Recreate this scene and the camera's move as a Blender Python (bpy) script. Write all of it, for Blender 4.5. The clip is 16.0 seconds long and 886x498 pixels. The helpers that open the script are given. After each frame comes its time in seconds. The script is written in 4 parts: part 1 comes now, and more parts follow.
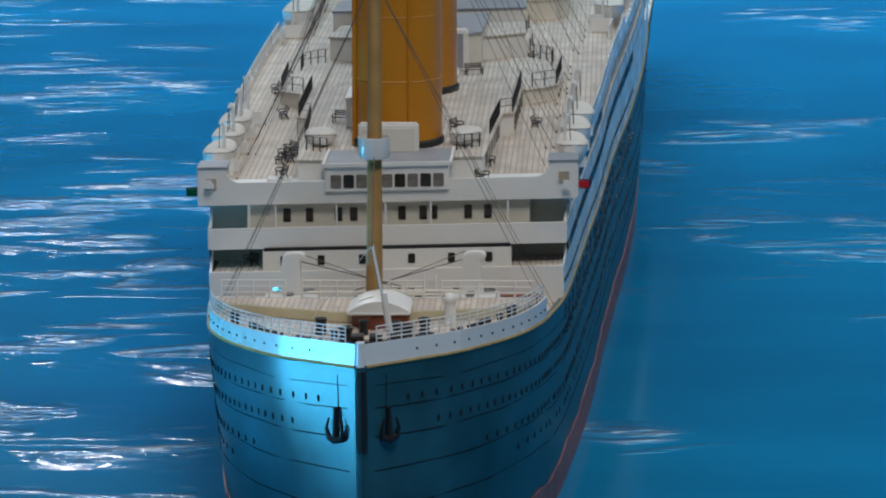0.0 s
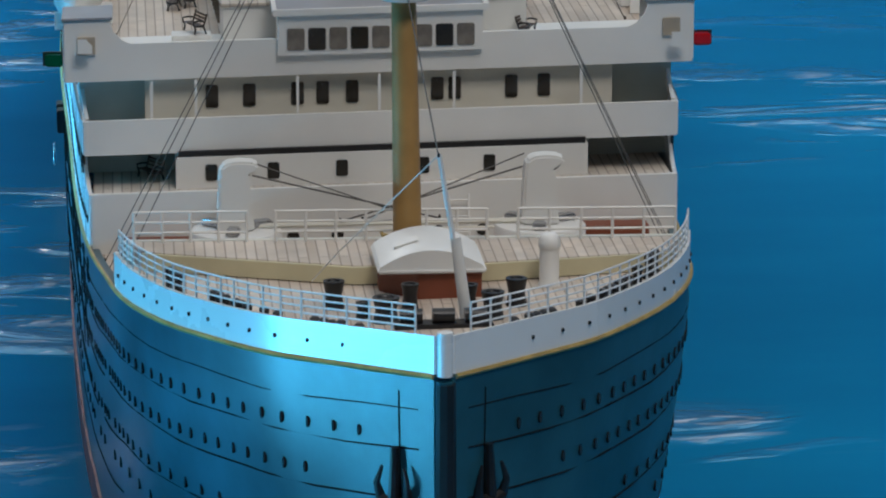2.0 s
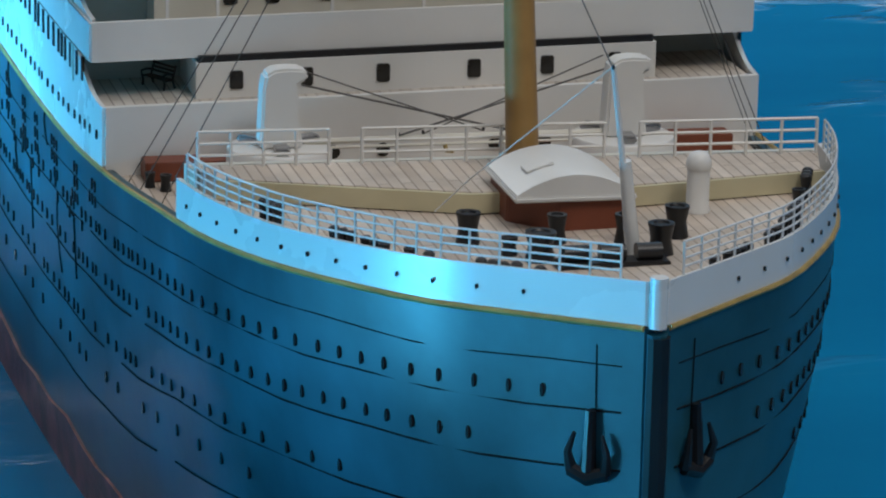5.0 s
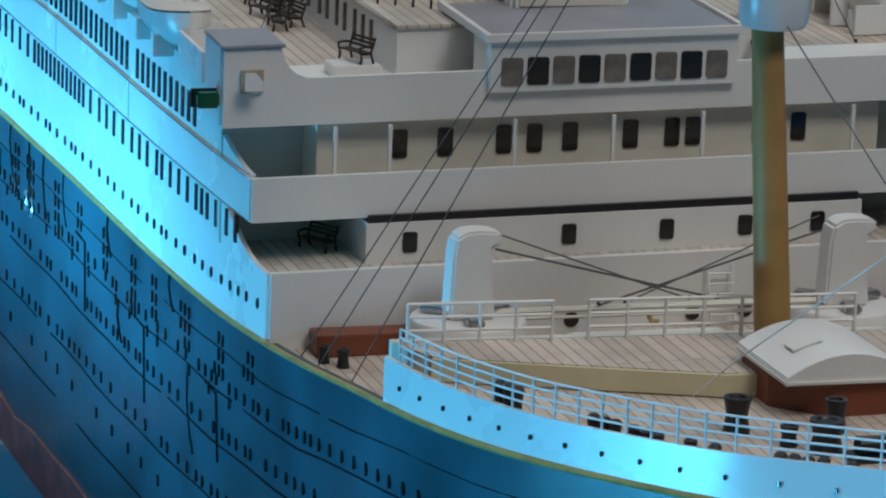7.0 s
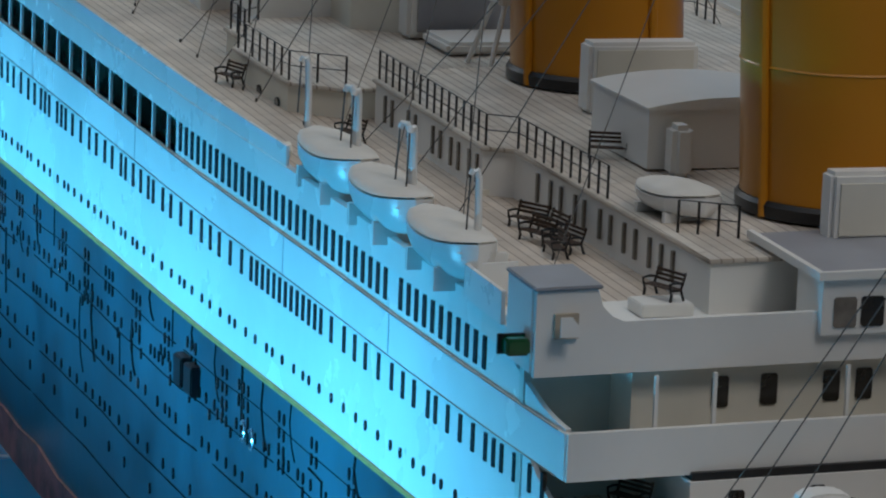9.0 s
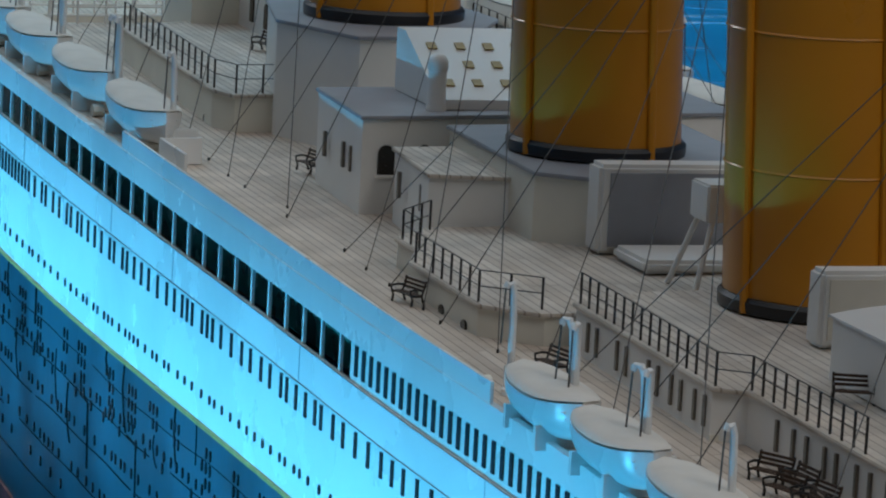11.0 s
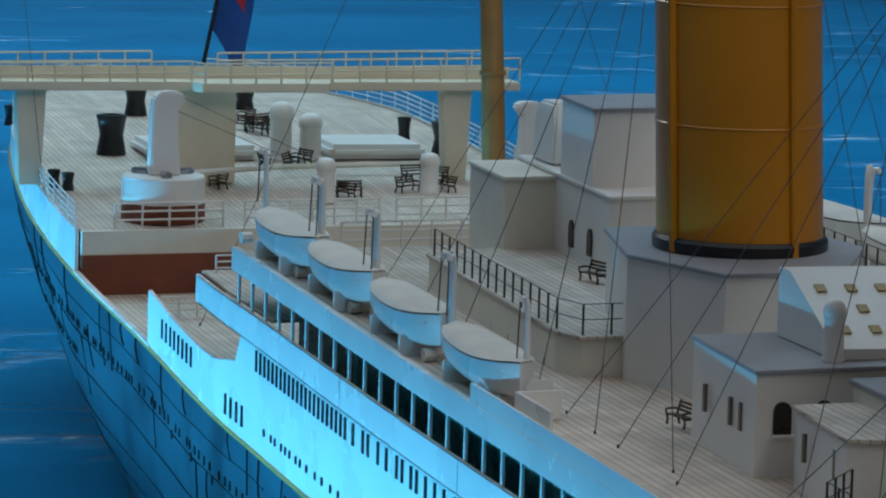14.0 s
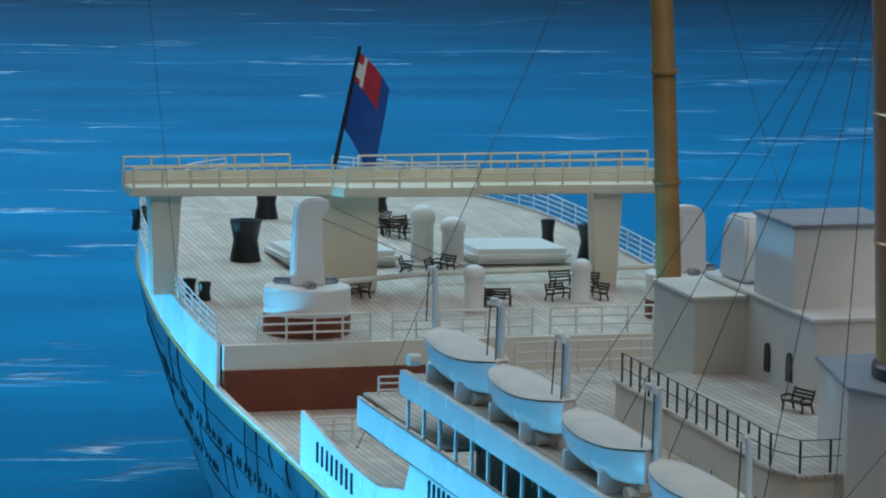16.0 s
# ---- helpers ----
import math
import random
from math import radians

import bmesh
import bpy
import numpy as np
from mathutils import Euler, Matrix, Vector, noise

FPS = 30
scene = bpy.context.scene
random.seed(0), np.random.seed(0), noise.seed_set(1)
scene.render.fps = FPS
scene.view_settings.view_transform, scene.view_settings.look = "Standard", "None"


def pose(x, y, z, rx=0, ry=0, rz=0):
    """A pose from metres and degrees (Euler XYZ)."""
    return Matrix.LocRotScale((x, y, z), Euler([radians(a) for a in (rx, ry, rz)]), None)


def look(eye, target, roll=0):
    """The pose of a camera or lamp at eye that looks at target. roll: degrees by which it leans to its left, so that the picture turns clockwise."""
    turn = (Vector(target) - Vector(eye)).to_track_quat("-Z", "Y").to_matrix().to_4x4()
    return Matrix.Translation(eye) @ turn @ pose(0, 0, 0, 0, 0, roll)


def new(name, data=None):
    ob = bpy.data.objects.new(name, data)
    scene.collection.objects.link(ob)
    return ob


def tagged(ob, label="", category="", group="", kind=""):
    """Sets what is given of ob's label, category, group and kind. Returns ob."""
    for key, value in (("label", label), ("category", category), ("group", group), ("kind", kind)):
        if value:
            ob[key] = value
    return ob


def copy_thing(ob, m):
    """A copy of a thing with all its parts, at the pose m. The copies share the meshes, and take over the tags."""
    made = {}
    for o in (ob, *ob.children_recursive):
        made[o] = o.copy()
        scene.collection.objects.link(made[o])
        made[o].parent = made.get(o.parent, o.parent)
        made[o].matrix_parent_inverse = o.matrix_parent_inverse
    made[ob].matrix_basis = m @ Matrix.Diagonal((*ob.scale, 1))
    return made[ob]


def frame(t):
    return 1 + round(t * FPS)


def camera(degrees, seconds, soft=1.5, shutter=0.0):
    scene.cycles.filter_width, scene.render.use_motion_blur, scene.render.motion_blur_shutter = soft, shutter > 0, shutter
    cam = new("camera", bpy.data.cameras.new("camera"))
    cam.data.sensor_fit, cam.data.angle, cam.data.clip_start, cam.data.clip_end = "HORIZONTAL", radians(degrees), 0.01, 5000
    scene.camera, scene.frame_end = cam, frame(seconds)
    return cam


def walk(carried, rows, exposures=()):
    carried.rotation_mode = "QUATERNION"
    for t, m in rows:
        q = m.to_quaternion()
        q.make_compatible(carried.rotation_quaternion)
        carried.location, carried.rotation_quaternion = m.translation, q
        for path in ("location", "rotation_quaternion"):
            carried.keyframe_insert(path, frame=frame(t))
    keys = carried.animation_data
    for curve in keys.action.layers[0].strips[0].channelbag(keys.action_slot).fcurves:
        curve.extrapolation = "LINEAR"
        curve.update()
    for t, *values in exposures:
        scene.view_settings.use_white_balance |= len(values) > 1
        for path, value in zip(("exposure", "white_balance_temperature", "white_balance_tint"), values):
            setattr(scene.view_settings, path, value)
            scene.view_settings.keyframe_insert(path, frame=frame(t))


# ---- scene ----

# camera and its way along the model
cam = camera(12.500, 16.0, soft=2.1)
walk(cam, [
    (0, look((0.1710, -2.3449, 0.6760), (0.0841, -0.3817, 0.3041), -0.458)),
    (0.5, look((0.0497, -1.8436, 0.5788), (0.0368, 0.1205, 0.2020), 0.151)),
    (1, look((-0.0205, -1.3880, 0.4913), (0.0388, 0.5725, 0.1003), 0.076)),
    (1.5, look((-0.0749, -1.2238, 0.4805), (0.0370, 0.7283, 0.0599), 0.465)),
    (2, look((-0.1172, -1.1704, 0.4855), (0.0400, 0.7712, 0.0322), 0.053)),
    (2.5, look((-0.1619, -1.1258, 0.4644), (0.0445, 0.8126, 0.0174), 0.215)),
    (3, look((-0.2120, -1.0807, 0.4700), (0.0505, 0.8446, -0.0037), 0.492)),
    (5.5, look((-0.3661, -0.8650, 0.4580), (0.0990, 1.0082, -0.0663), 1.673)),
    (6, look((-0.3922, -0.8100, 0.4685), (0.1038, 1.0555, -0.0549), 2.007)),
    (6.5, look((-0.4316, -0.7616, 0.4605), (0.1028, 1.0967, -0.0502), 1.881)),
    (7, look((-0.4605, -0.7222, 0.4318), (0.0970, 1.1428, -0.0274), 2.167)),
    (7.5, look((-0.4923, -0.6722, 0.4490), (0.0879, 1.1830, -0.0218), 2.325)),
    (8, look((-0.5129, -0.6309, 0.4374), (0.0774, 1.2286, -0.0027), 1.931)),
    (8.5, look((-0.5308, -0.5912, 0.4493), (0.0643, 1.2696, 0.0211), 2.184)),
    (9, look((-0.5483, -0.5523, 0.4409), (0.0509, 1.3132, 0.0399), 2.266)),
    (9.2, look((-0.5570, -0.5369, 0.4430), (0.0477, 1.3277, 0.0459), 2.145)),
    (11.3, look((-0.5859, -0.3739, 0.4440), (0.0115, 1.5078, 0.1243), 3.069)),
    (11.5, look((-0.5944, -0.3606, 0.4433), (0.0031, 1.5224, 0.1312), 3.041)),
    (12, look((-0.5907, -0.3147, 0.4403), (-0.0105, 1.5769, 0.1485), 2.672)),
    (12.5, look((-0.6071, -0.2951, 0.4535), (-0.0322, 1.5976, 0.1585), 2.047)),
    (13, look((-0.6238, -0.2668, 0.4479), (-0.0602, 1.6317, 0.1687), 2.693)),
    (13.5, look((-0.6249, -0.2365, 0.4559), (-0.0767, 1.6685, 0.1899), 1.816)),
    (14, look((-0.6354, -0.2050, 0.4607), (-0.0936, 1.7024, 0.1997), 1.570)),
    (14.5, look((-0.6486, -0.1725, 0.4596), (-0.1096, 1.7375, 0.2119), 2.240)),
    (15, look((-0.6452, -0.1376, 0.4636), (-0.1200, 1.7767, 0.2194), 1.467)),
    (15.5, look((-0.6494, -0.1014, 0.4673), (-0.1284, 1.8153, 0.2336), 1.253)),
    (16, look((-0.6612, -0.0716, 0.4694), (-0.1485, 1.8483, 0.2430), 1.135)),
], [(0, 0.28), (3.0, 0.2), (5.5, 0.1), (7.0, 0.02), (9.0, -0.32), (12.5, -0.3), (14.5, -0.38), (16.0, -0.2)])

WATER = -0.078

# world and lamps
world = bpy.data.worlds.new("room_world")
scene.world = world
world.use_nodes = True
world.node_tree.nodes["Background"].inputs[0].default_value = (0.75, 0.85, 1.0, 1)
world.node_tree.nodes["Background"].inputs[1].default_value = 0.25


def area_lamp(name, eye, target, sx, sy, watts, colour, spread=180):
    data = bpy.data.lights.new(name, "AREA")
    data.shape, data.size, data.size_y, data.energy, data.color = "RECTANGLE", sx, sy, watts, colour
    data.spread = radians(spread)
    ob = new(name, data)
    ob.matrix_world = look(eye, target)
    return ob


area_lamp("ceiling_lamp", (0.3, 0.9, 2.9), (0.3, 0.9, 0), 5, 5, 52, (1.0, 0.97, 0.93))
area_lamp("front_lamp", (0.5, -1.15, 2.35), (0.0, 0.5, 0.1), 0.8, 0.8, 20.5, (1.0, 0.96, 0.92))
area_lamp("hall_lamp", (-1.4, 6.0, 2.6), (-0.5, 1.0, 0), 1.0, 0.5, 24, (0.95, 0.98, 1.0))
area_lamp("back_sea_lamp", (0.3, 6.2, 2.9), (0.3, 6.3, 0), 4.5, 6.0, 200, (0.42, 0.8, 1.0), 125)
for y, size, w in ((0.45, 0.75, 0.36), (1.02, 0.6, 0.78), (2.05, 1.45, 1.9)):
    area_lamp("blue_stage_lamp", (-0.7, y, -0.066), (-0.14, y, 0.07), size, 0.02, w, (0.07, 0.56, 1.0), 27)


# materials
def material(name, colour, rough=0.5, metal=0.0, vary=0.06, scale=60.0, bump=0.0, bump_scale=400.0, coat=0.0):
    m = bpy.data.materials.new(name)
    m.use_nodes = True
    nt = m.node_tree
    b = nt.nodes["Principled BSDF"]
    b.inputs["Roughness"].default_value = rough
    b.inputs["Metallic"].default_value = metal
    b.inputs["Coat Weight"].default_value = coat
    tc = nt.nodes.new("ShaderNodeTexCoord")
    n1 = nt.nodes.new("ShaderNodeTexNoise")
    n1.inputs["Scale"].default_value, n1.inputs["Detail"].default_value = scale, 8
    nt.links.new(tc.outputs["Object"], n1.inputs["Vector"])
    ramp = nt.nodes.new("ShaderNodeValToRGB")
    ramp.color_ramp.elements[0].position, ramp.color_ramp.elements[1].position = 0.3, 0.7
    ramp.color_ramp.elements[0].color = (*[c * (1 - vary * 2) for c in colour], 1)
    ramp.color_ramp.elements[1].color = (*[min(1, c * (1 + vary)) for c in colour], 1)
    nt.links.new(n1.outputs["Fac"], ramp.inputs["Fac"])
    nt.links.new(ramp.outputs["Color"], b.inputs["Base Color"])
    r2 = nt.nodes.new("ShaderNodeMapRange")
    r2.inputs["To Min"].default_value, r2.inputs["To Max"].default_value = max(0.02, rough - 0.08), min(1, rough + 0.1)
    nt.links.new(n1.outputs["Fac"], r2.inputs["Value"])
    nt.links.new(r2.outputs["Result"], b.inputs["Roughness"])
    if bump:
        n2 = nt.nodes.new("ShaderNodeTexNoise")
        n2.inputs["Scale"].default_value, n2.inputs["Detail"].default_value = bump_scale, 4
        nt.links.new(tc.outputs["Object"], n2.inputs["Vector"])
        bp = nt.nodes.new("ShaderNodeBump")
        bp.inputs["Strength"].default_value, bp.inputs["Distance"].default_value = bump, 0.001
        nt.links.new(n2.outputs["Fac"], bp.inputs["Height"])
        nt.links.new(bp.outputs["Normal"], b.inputs["Normal"])
    return m


def plank_material(name, colour, width=0.0042):
    m = material(name, colour, 0.6, vary=0.12, scale=35)
    nt = m.node_tree
    b = nt.nodes["Principled BSDF"]
    tc = nt.nodes.new("ShaderNodeTexCoord")
    brick = nt.nodes.new("ShaderNodeTexBrick")
    brick.inputs["Scale"].default_value = 1.0
    brick.inputs["Brick Width"].default_value, brick.inputs["Row Height"].default_value = 0.11, width
    brick.inputs["Mortar Size"].default_value, brick.inputs["Mortar Smooth"].default_value = 0.00042, 0.5
    brick.inputs["Color1"].default_value, brick.inputs["Color2"].default_value = (1, 1, 1, 1), (0.82, 0.79, 0.76, 1)
    brick.inputs["Mortar"].default_value = (0.5, 0.46, 0.43, 1)
    rot = nt.nodes.new("ShaderNodeMapping")
    rot.inputs["Rotation"].default_value = (0, 0, radians(90))
    nt.links.new(tc.outputs["Object"], rot.inputs["Vector"])
    nt.links.new(rot.outputs["Vector"], brick.inputs["Vector"])
    mix = nt.nodes.new("ShaderNodeMix")
    mix.data_type, mix.blend_type = "RGBA", "MULTIPLY"
    mix.inputs["Factor"].default_value = 1.0
    old = b.inputs["Base Color"].links[0].from_socket
    nt.links.new(old, mix.inputs["A"])
    nt.links.new(brick.outputs["Color"], mix.inputs["B"])
    nt.links.new(mix.outputs["Result"], b.inputs["Base Color"])
    return m


WHITE = material("white_card", (0.78, 0.77, 0.74), 0.42, vary=0.035, scale=22, bump=0.05, bump_scale=260)
SIDE_WHITE = material("white_side_paint", (0.78, 0.79, 0.78), 0.26, vary=0.05, scale=14, bump=0.14, bump_scale=60)
CREAM = material("cream_card", (0.72, 0.69, 0.6), 0.5, vary=0.05, scale=30)
DECK = plank_material("planked_deck", (0.64, 0.55, 0.465))
ROOF = plank_material("planked_roof", (0.65, 0.59, 0.52))
GREY = material("grey_roof", (0.3, 0.31, 0.34), 0.5, vary=0.08, scale=40)
SILVER = material("silver_paint", (0.5, 0.5, 0.52), 0.25, metal=0.8, vary=0.15, scale=90)
OCHRE = material("ochre_funnel", (0.5, 0.2, 0.012), 0.3, vary=0.08, scale=12, bump=0.05, bump_scale=80)
MAST = material("buff_mast", (0.36, 0.21, 0.07), 0.42, vary=0.1, scale=60)
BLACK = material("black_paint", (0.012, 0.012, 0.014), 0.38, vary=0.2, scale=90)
INK = material("matt_black_ink", (0.012, 0.014, 0.016), 0.95, vary=0.2, scale=90)
INK.node_tree.nodes["Principled BSDF"].inputs["Specular IOR Level"].default_value = 0.05
DARK = material("dark_window", (0.02, 0.017, 0.014), 0.12, vary=0.2, scale=90)
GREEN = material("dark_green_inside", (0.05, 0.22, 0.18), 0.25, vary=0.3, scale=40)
HULL = material("slate_hull", (0.015, 0.088, 0.125), 0.36, vary=0.3, scale=17, bump=0.3, bump_scale=38)
GOLD = material("gold_line", (0.42, 0.3, 0.1), 0.45, vary=0.15, scale=120)
RED = material("red_boot_topping", (0.36, 0.13, 0.12), 0.45, vary=0.3, scale=70, bump=0.5, bump_scale=350)
BROWN = material("red_brown_paint", (0.21, 0.055, 0.025), 0.5, vary=0.1, scale=50)
WOOD = material("bench_wood", (0.06, 0.03, 0.016), 0.5, vary=0.2, scale=200)
ROPE = material("dark_thread", (0.11, 0.105, 0.1), 0.85)
RECESS = material("grey_green_recess", (0.5, 0.57, 0.54), 0.5, vary=0.1, scale=30)
TAN = material("tan_card_edge", (0.42, 0.36, 0.28), 0.6, vary=0.1, scale=80)
WALL = material("grey_wall", (0.4, 0.42, 0.45), 0.8, vary=0.04, scale=3)
LENS_GREEN = material("green_lens", (0.0, 0.09, 0.03), 0.08, vary=0.1)
RISER = material("yellowed_cream", (0.6, 0.54, 0.35), 0.5, vary=0.06, scale=40)
SLIT = material("brown_recess", (0.15, 0.13, 0.105), 0.3, vary=0.2, scale=90)
DOCK = material("yellow_white_paint", (0.74, 0.69, 0.54), 0.45, vary=0.05, scale=40)
LENS_RED = material("red_lens", (0.5, 0.01, 0.015), 0.1, vary=0.1)


# mesh tools
class Geo:
    def __init__(self):
        self.v, self.f = [], []

    def add(self, verts, faces):
        n = len(self.v)
        self.v += [tuple(p) for p in verts]
        self.f += [tuple(i + n for i in q) for q in faces]
        return self

    def box(self, x0, x1, y0, y1, z0, z1):
        return self.prism([(x0, y0), (x1, y0), (x1, y1), (x0, y1)], z0, z1)

    def prism(self, poly, z0, z1):
        """A vertical prism on a plan; z0 and z1 are numbers or functions of y."""
        a = z0 if callable(z0) else (lambda y: z0)
        b = z1 if callable(z1) else (lambda y: z1)
        n = len(poly)
        v = [(x, y, a(y)) for x, y in poly] + [(x, y, b(y)) for x, y in poly]
        f = [tuple(range(n))[::-1], tuple(range(n, 2 * n))]
        f += [(i, (i + 1) % n, n + (i + 1) % n, n + i) for i in range(n)]
        return self.add(v, f)

    def rings(self, rings, cap0=True, cap1=True, closed=False):
        n = len(rings[0])
        v = [p for r in rings for p in r]
        f = []
        last = len(rings) if closed else len(rings) - 1
        for k in range(last):
            a, b = k * n, ((k + 1) % len(rings)) * n
            f += [(a + i, a + (i + 1) % n, b + (i + 1) % n, b + i) for i in range(n)]
        if cap0 and not closed:
            f.append(tuple(range(n))[::-1])
        if cap1 and not closed:
            f.append(tuple(range((len(rings) - 1) * n, len(rings) * n)))
        return self.add(v, f)

    def lathe(self, x, y, prof, n=20, sx=1.0, sy=1.0):
        return self.rings([[(x + sx * r * math.cos(2 * math.pi * i / n), y + sy * r * math.sin(2 * math.pi * i / n), z) for i in range(n)] for r, z in prof])

    def tube(self, pts, r, n=6, r1=None):
        pts = [Vector(p) for p in pts]
        out = []
        up = None
        for i, p in enumerate(pts):
            d = (pts[min(i + 1, len(pts) - 1)] - pts[max(i - 1, 0)]).normalized()
            if up is None:
                up = Vector((0, 0, 1)) if abs(d.z) < 0.9 else Vector((1, 0, 0))
            s = d.cross(up).normalized()
            up = s.cross(d).normalized()
            rr = r if r1 is None else r + (r1 - r) * i / (len(pts) - 1)
            out.append([tuple(p + rr * (s * math.cos(2 * math.pi * k / n) + up * math.sin(2 * math.pi * k / n))) for k in range(n)])
        return self.rings(out)

    def mesh(self, name, mat, smooth=True, bevel=0.0):
        me = bpy.data.meshes.new(name)
        me.from_pydata(self.v, [], self.f)
        bm = bmesh.new()
        bm.from_mesh(me)
        bmesh.ops.recalc_face_normals(bm, faces=bm.faces)
        if bevel:
            ed = [e for e in bm.edges if len(e.link_faces) == 2 and e.calc_face_angle(0) > 0.6]
            bmesh.ops.bevel(bm, geom=ed, offset=bevel, segments=2, affect="EDGES", clamp_overlap=True)
        bm.to_mesh(me)
        bm.free()
        me.materials.append(mat)
        if smooth:
            me.shade_smooth()
            me.set_sharp_from_angle(angle=radians(38))
        return me


def curve_through(knots):
    ys, vs = [k[0] for k in knots], [k[1] for k in knots]

    def f(y):
        if y <= ys[0]:
            return vs[0]
        if y >= ys[-1]:
            return vs[-1]
        i = max(k for k in range(len(ys) - 1) if ys[k] <= y)
        t = (y - ys[i]) / (ys[i + 1] - ys[i])
        d = [(vs[min(j + 1, len(vs) - 1)] - vs[max(j - 1, 0)]) / (ys[min(j + 1, len(ys) - 1)] - ys[max(j - 1, 0)]) for j in (i, i + 1)]
        h = ys[i + 1] - ys[i]
        return (2 * t**3 - 3 * t * t + 1) * vs[i] + (t**3 - 2 * t * t + t) * h * d[0] + (3 * t * t - 2 * t**3) * vs[i + 1] + (t**3 - t * t) * h * d[1]
    return f


# stations: drawn lengths, breadths and heights of the plan, laid out at the model's true size
true_y = curve_through([(0.2, 0.16), (0.305, 0.269), (0.36, 0.326), (0.42, 0.393), (0.4855, 0.472), (0.54, 0.534), (0.6, 0.6035), (0.65, 0.662), (0.7, 0.7265), (0.75, 0.791), (0.8, 0.858), (0.87, 0.953), (0.95, 1.065), (1.05, 1.212), (1.15, 1.3695), (1.25, 1.5305), (1.35, 1.695), (1.45, 1.863), (1.55, 2.0455), (1.65, 2.213), (1.765, 2.399), (1.95, 2.658), (2.4, 3.288)])
side_shift = curve_through([(0.32, 0.0), (0.65, -0.001), (0.8, 0.001), (1.05, 0.006), (1.25, 0.015), (1.45, 0.0235), (1.6, 0.027), (1.765, 0.024), (1.95, 0.007), (2.1, -0.006), (2.3, -0.014)])
breadth = curve_through([(0.32, 0.995), (0.54, 0.991), (0.7, 0.987), (0.87, 1.015), (1.05, 1.046), (1.25, 1.099), (1.45, 1.148), (1.65, 1.199), (1.765, 1.216), (2.1, 1.237)])
height = curve_through([(0.32, 0.963), (0.54, 0.982), (0.7, 1.011), (0.87, 1.037), (1.05, 1.073), (1.25, 1.132), (1.45, 1.18), (1.65, 1.224), (1.765, 1.242), (2.1, 1.252)])
deck_z = curve_through([(0.32, 0.1588), (0.54, 0.1608), (0.65, 0.1628), (0.75, 0.1644), (0.87, 0.1662), (1.05, 0.168), (1.25, 0.1665), (1.45, 0.1671), (1.55, 0.167), (1.65, 0.1697), (1.765, 0.1742), (1.95, 0.1862), (2.1, 0.1964)])


def lay(p):
    """The true place of a point of the plan."""
    x, y, z = p
    tall = lambda h: deck_z(y) + height(y) * (h - 0.16)
    up = tall(z) if z > 0.02 else WATER + (z - WATER) * (tall(0.02) - WATER) / (0.02 - WATER)
    return (side_shift(y) + breadth(y) * x, true_y(y), up + (0.021 - 0.006 * min(1.0, max(0.0, y - 0.9))) * x)


def growth(y):
    """How much a thing at a station of the plan grows: across, along and up."""
    return (breadth(y), (true_y(y + 0.01) - true_y(y - 0.01)) / 0.02, height(y))


def set_down(x, y, z, rz=0.0, along=False):
    """The pose at which a thing of the plan stands; along: it grows with the ship's length."""
    a, b, c = growth(y)
    return pose(*lay((x, y, z)), 0, 0, rz) @ Matrix.Diagonal((a, b, c, 1) if along else (c, c, c, 1))


LAID = ("ship_model", "crane_jib", "deckhouse")


def part(name, geo, mat, parent=None, label="", smooth=True, bevel=0.0):
    if isinstance(geo, Geo) and parent is not None and parent.name.split(".")[0] in LAID:
        geo.v = [lay(p) for p in geo.v]
    ob = new(name, geo.mesh(name, mat, smooth, bevel) if isinstance(geo, Geo) else geo)
    if parent is not None:
        ob.parent = parent
    if label:
        ob["label"] = label
    return ob


def pane_at(name, me, x, y, z, rz=0.0, parent=None):
    """A small part that shares its mesh with others alike, set into the ship."""
    ob = part(name, me, None, parent)
    a, b, c = growth(y)
    ob.matrix_basis = pose(*lay((x, y, z)), 0, 0, rz) @ Matrix.Diagonal((1.0 if rz > 45 or rz < -45 else a, 0.8 * b if abs(rz) < 45 else a, c, 1))
    return ob


def thing(name, label, category, group="", kind="", at=None, rz=0.0, along=False, true=None):
    """A thing at a place of the plan (at), or at a true place."""
    ob = new(name)
    ob.empty_display_size = 0.01
    ob.matrix_basis = set_down(*at, rz, along) if at else pose(*(true or (0, 0, 0)), 0, 0, rz)
    return tagged(ob, label, category, group, kind)


# hull lines: half breadth at the deck and at the water, gold line, decks
BOW, STERN = 0.305, 2.3
beam = curve_through([(0.305, 0.004), (0.318, 0.018), (0.335, 0.036), (0.36, 0.062), (0.39, 0.083), (0.425, 0.103), (0.466, 0.118), (0.52, 0.1255), (0.6, 0.134), (0.7, 0.1405), (0.8, 0.144), (0.95, 0.149), (1.2, 0.15), (1.48, 0.15), (1.62, 0.146), (1.765, 0.148), (1.88, 0.147), (1.975, 0.141), (2.08, 0.129), (2.18, 0.106), (2.25, 0.074), (2.285, 0.037), (2.3, 0.006)])
CX = curve_through([(1.5, 0.0), (1.62, 0.002), (1.765, 0.007), (1.9, 0.02), (2.05, 0.036), (2.2, 0.05), (2.3, 0.055)])
waterbeam = curve_through([(0.305, 0.003), (0.33, 0.018), (0.37, 0.038), (0.43, 0.07), (0.5, 0.1), (0.6, 0.123), (0.75, 0.138), (0.95, 0.145), (1.2, 0.147), (1.45, 0.143), (1.6, 0.128), (1.75, 0.105), (1.9, 0.07), (2.02, 0.03), (2.1, 0.004), (2.3, 0.003)])
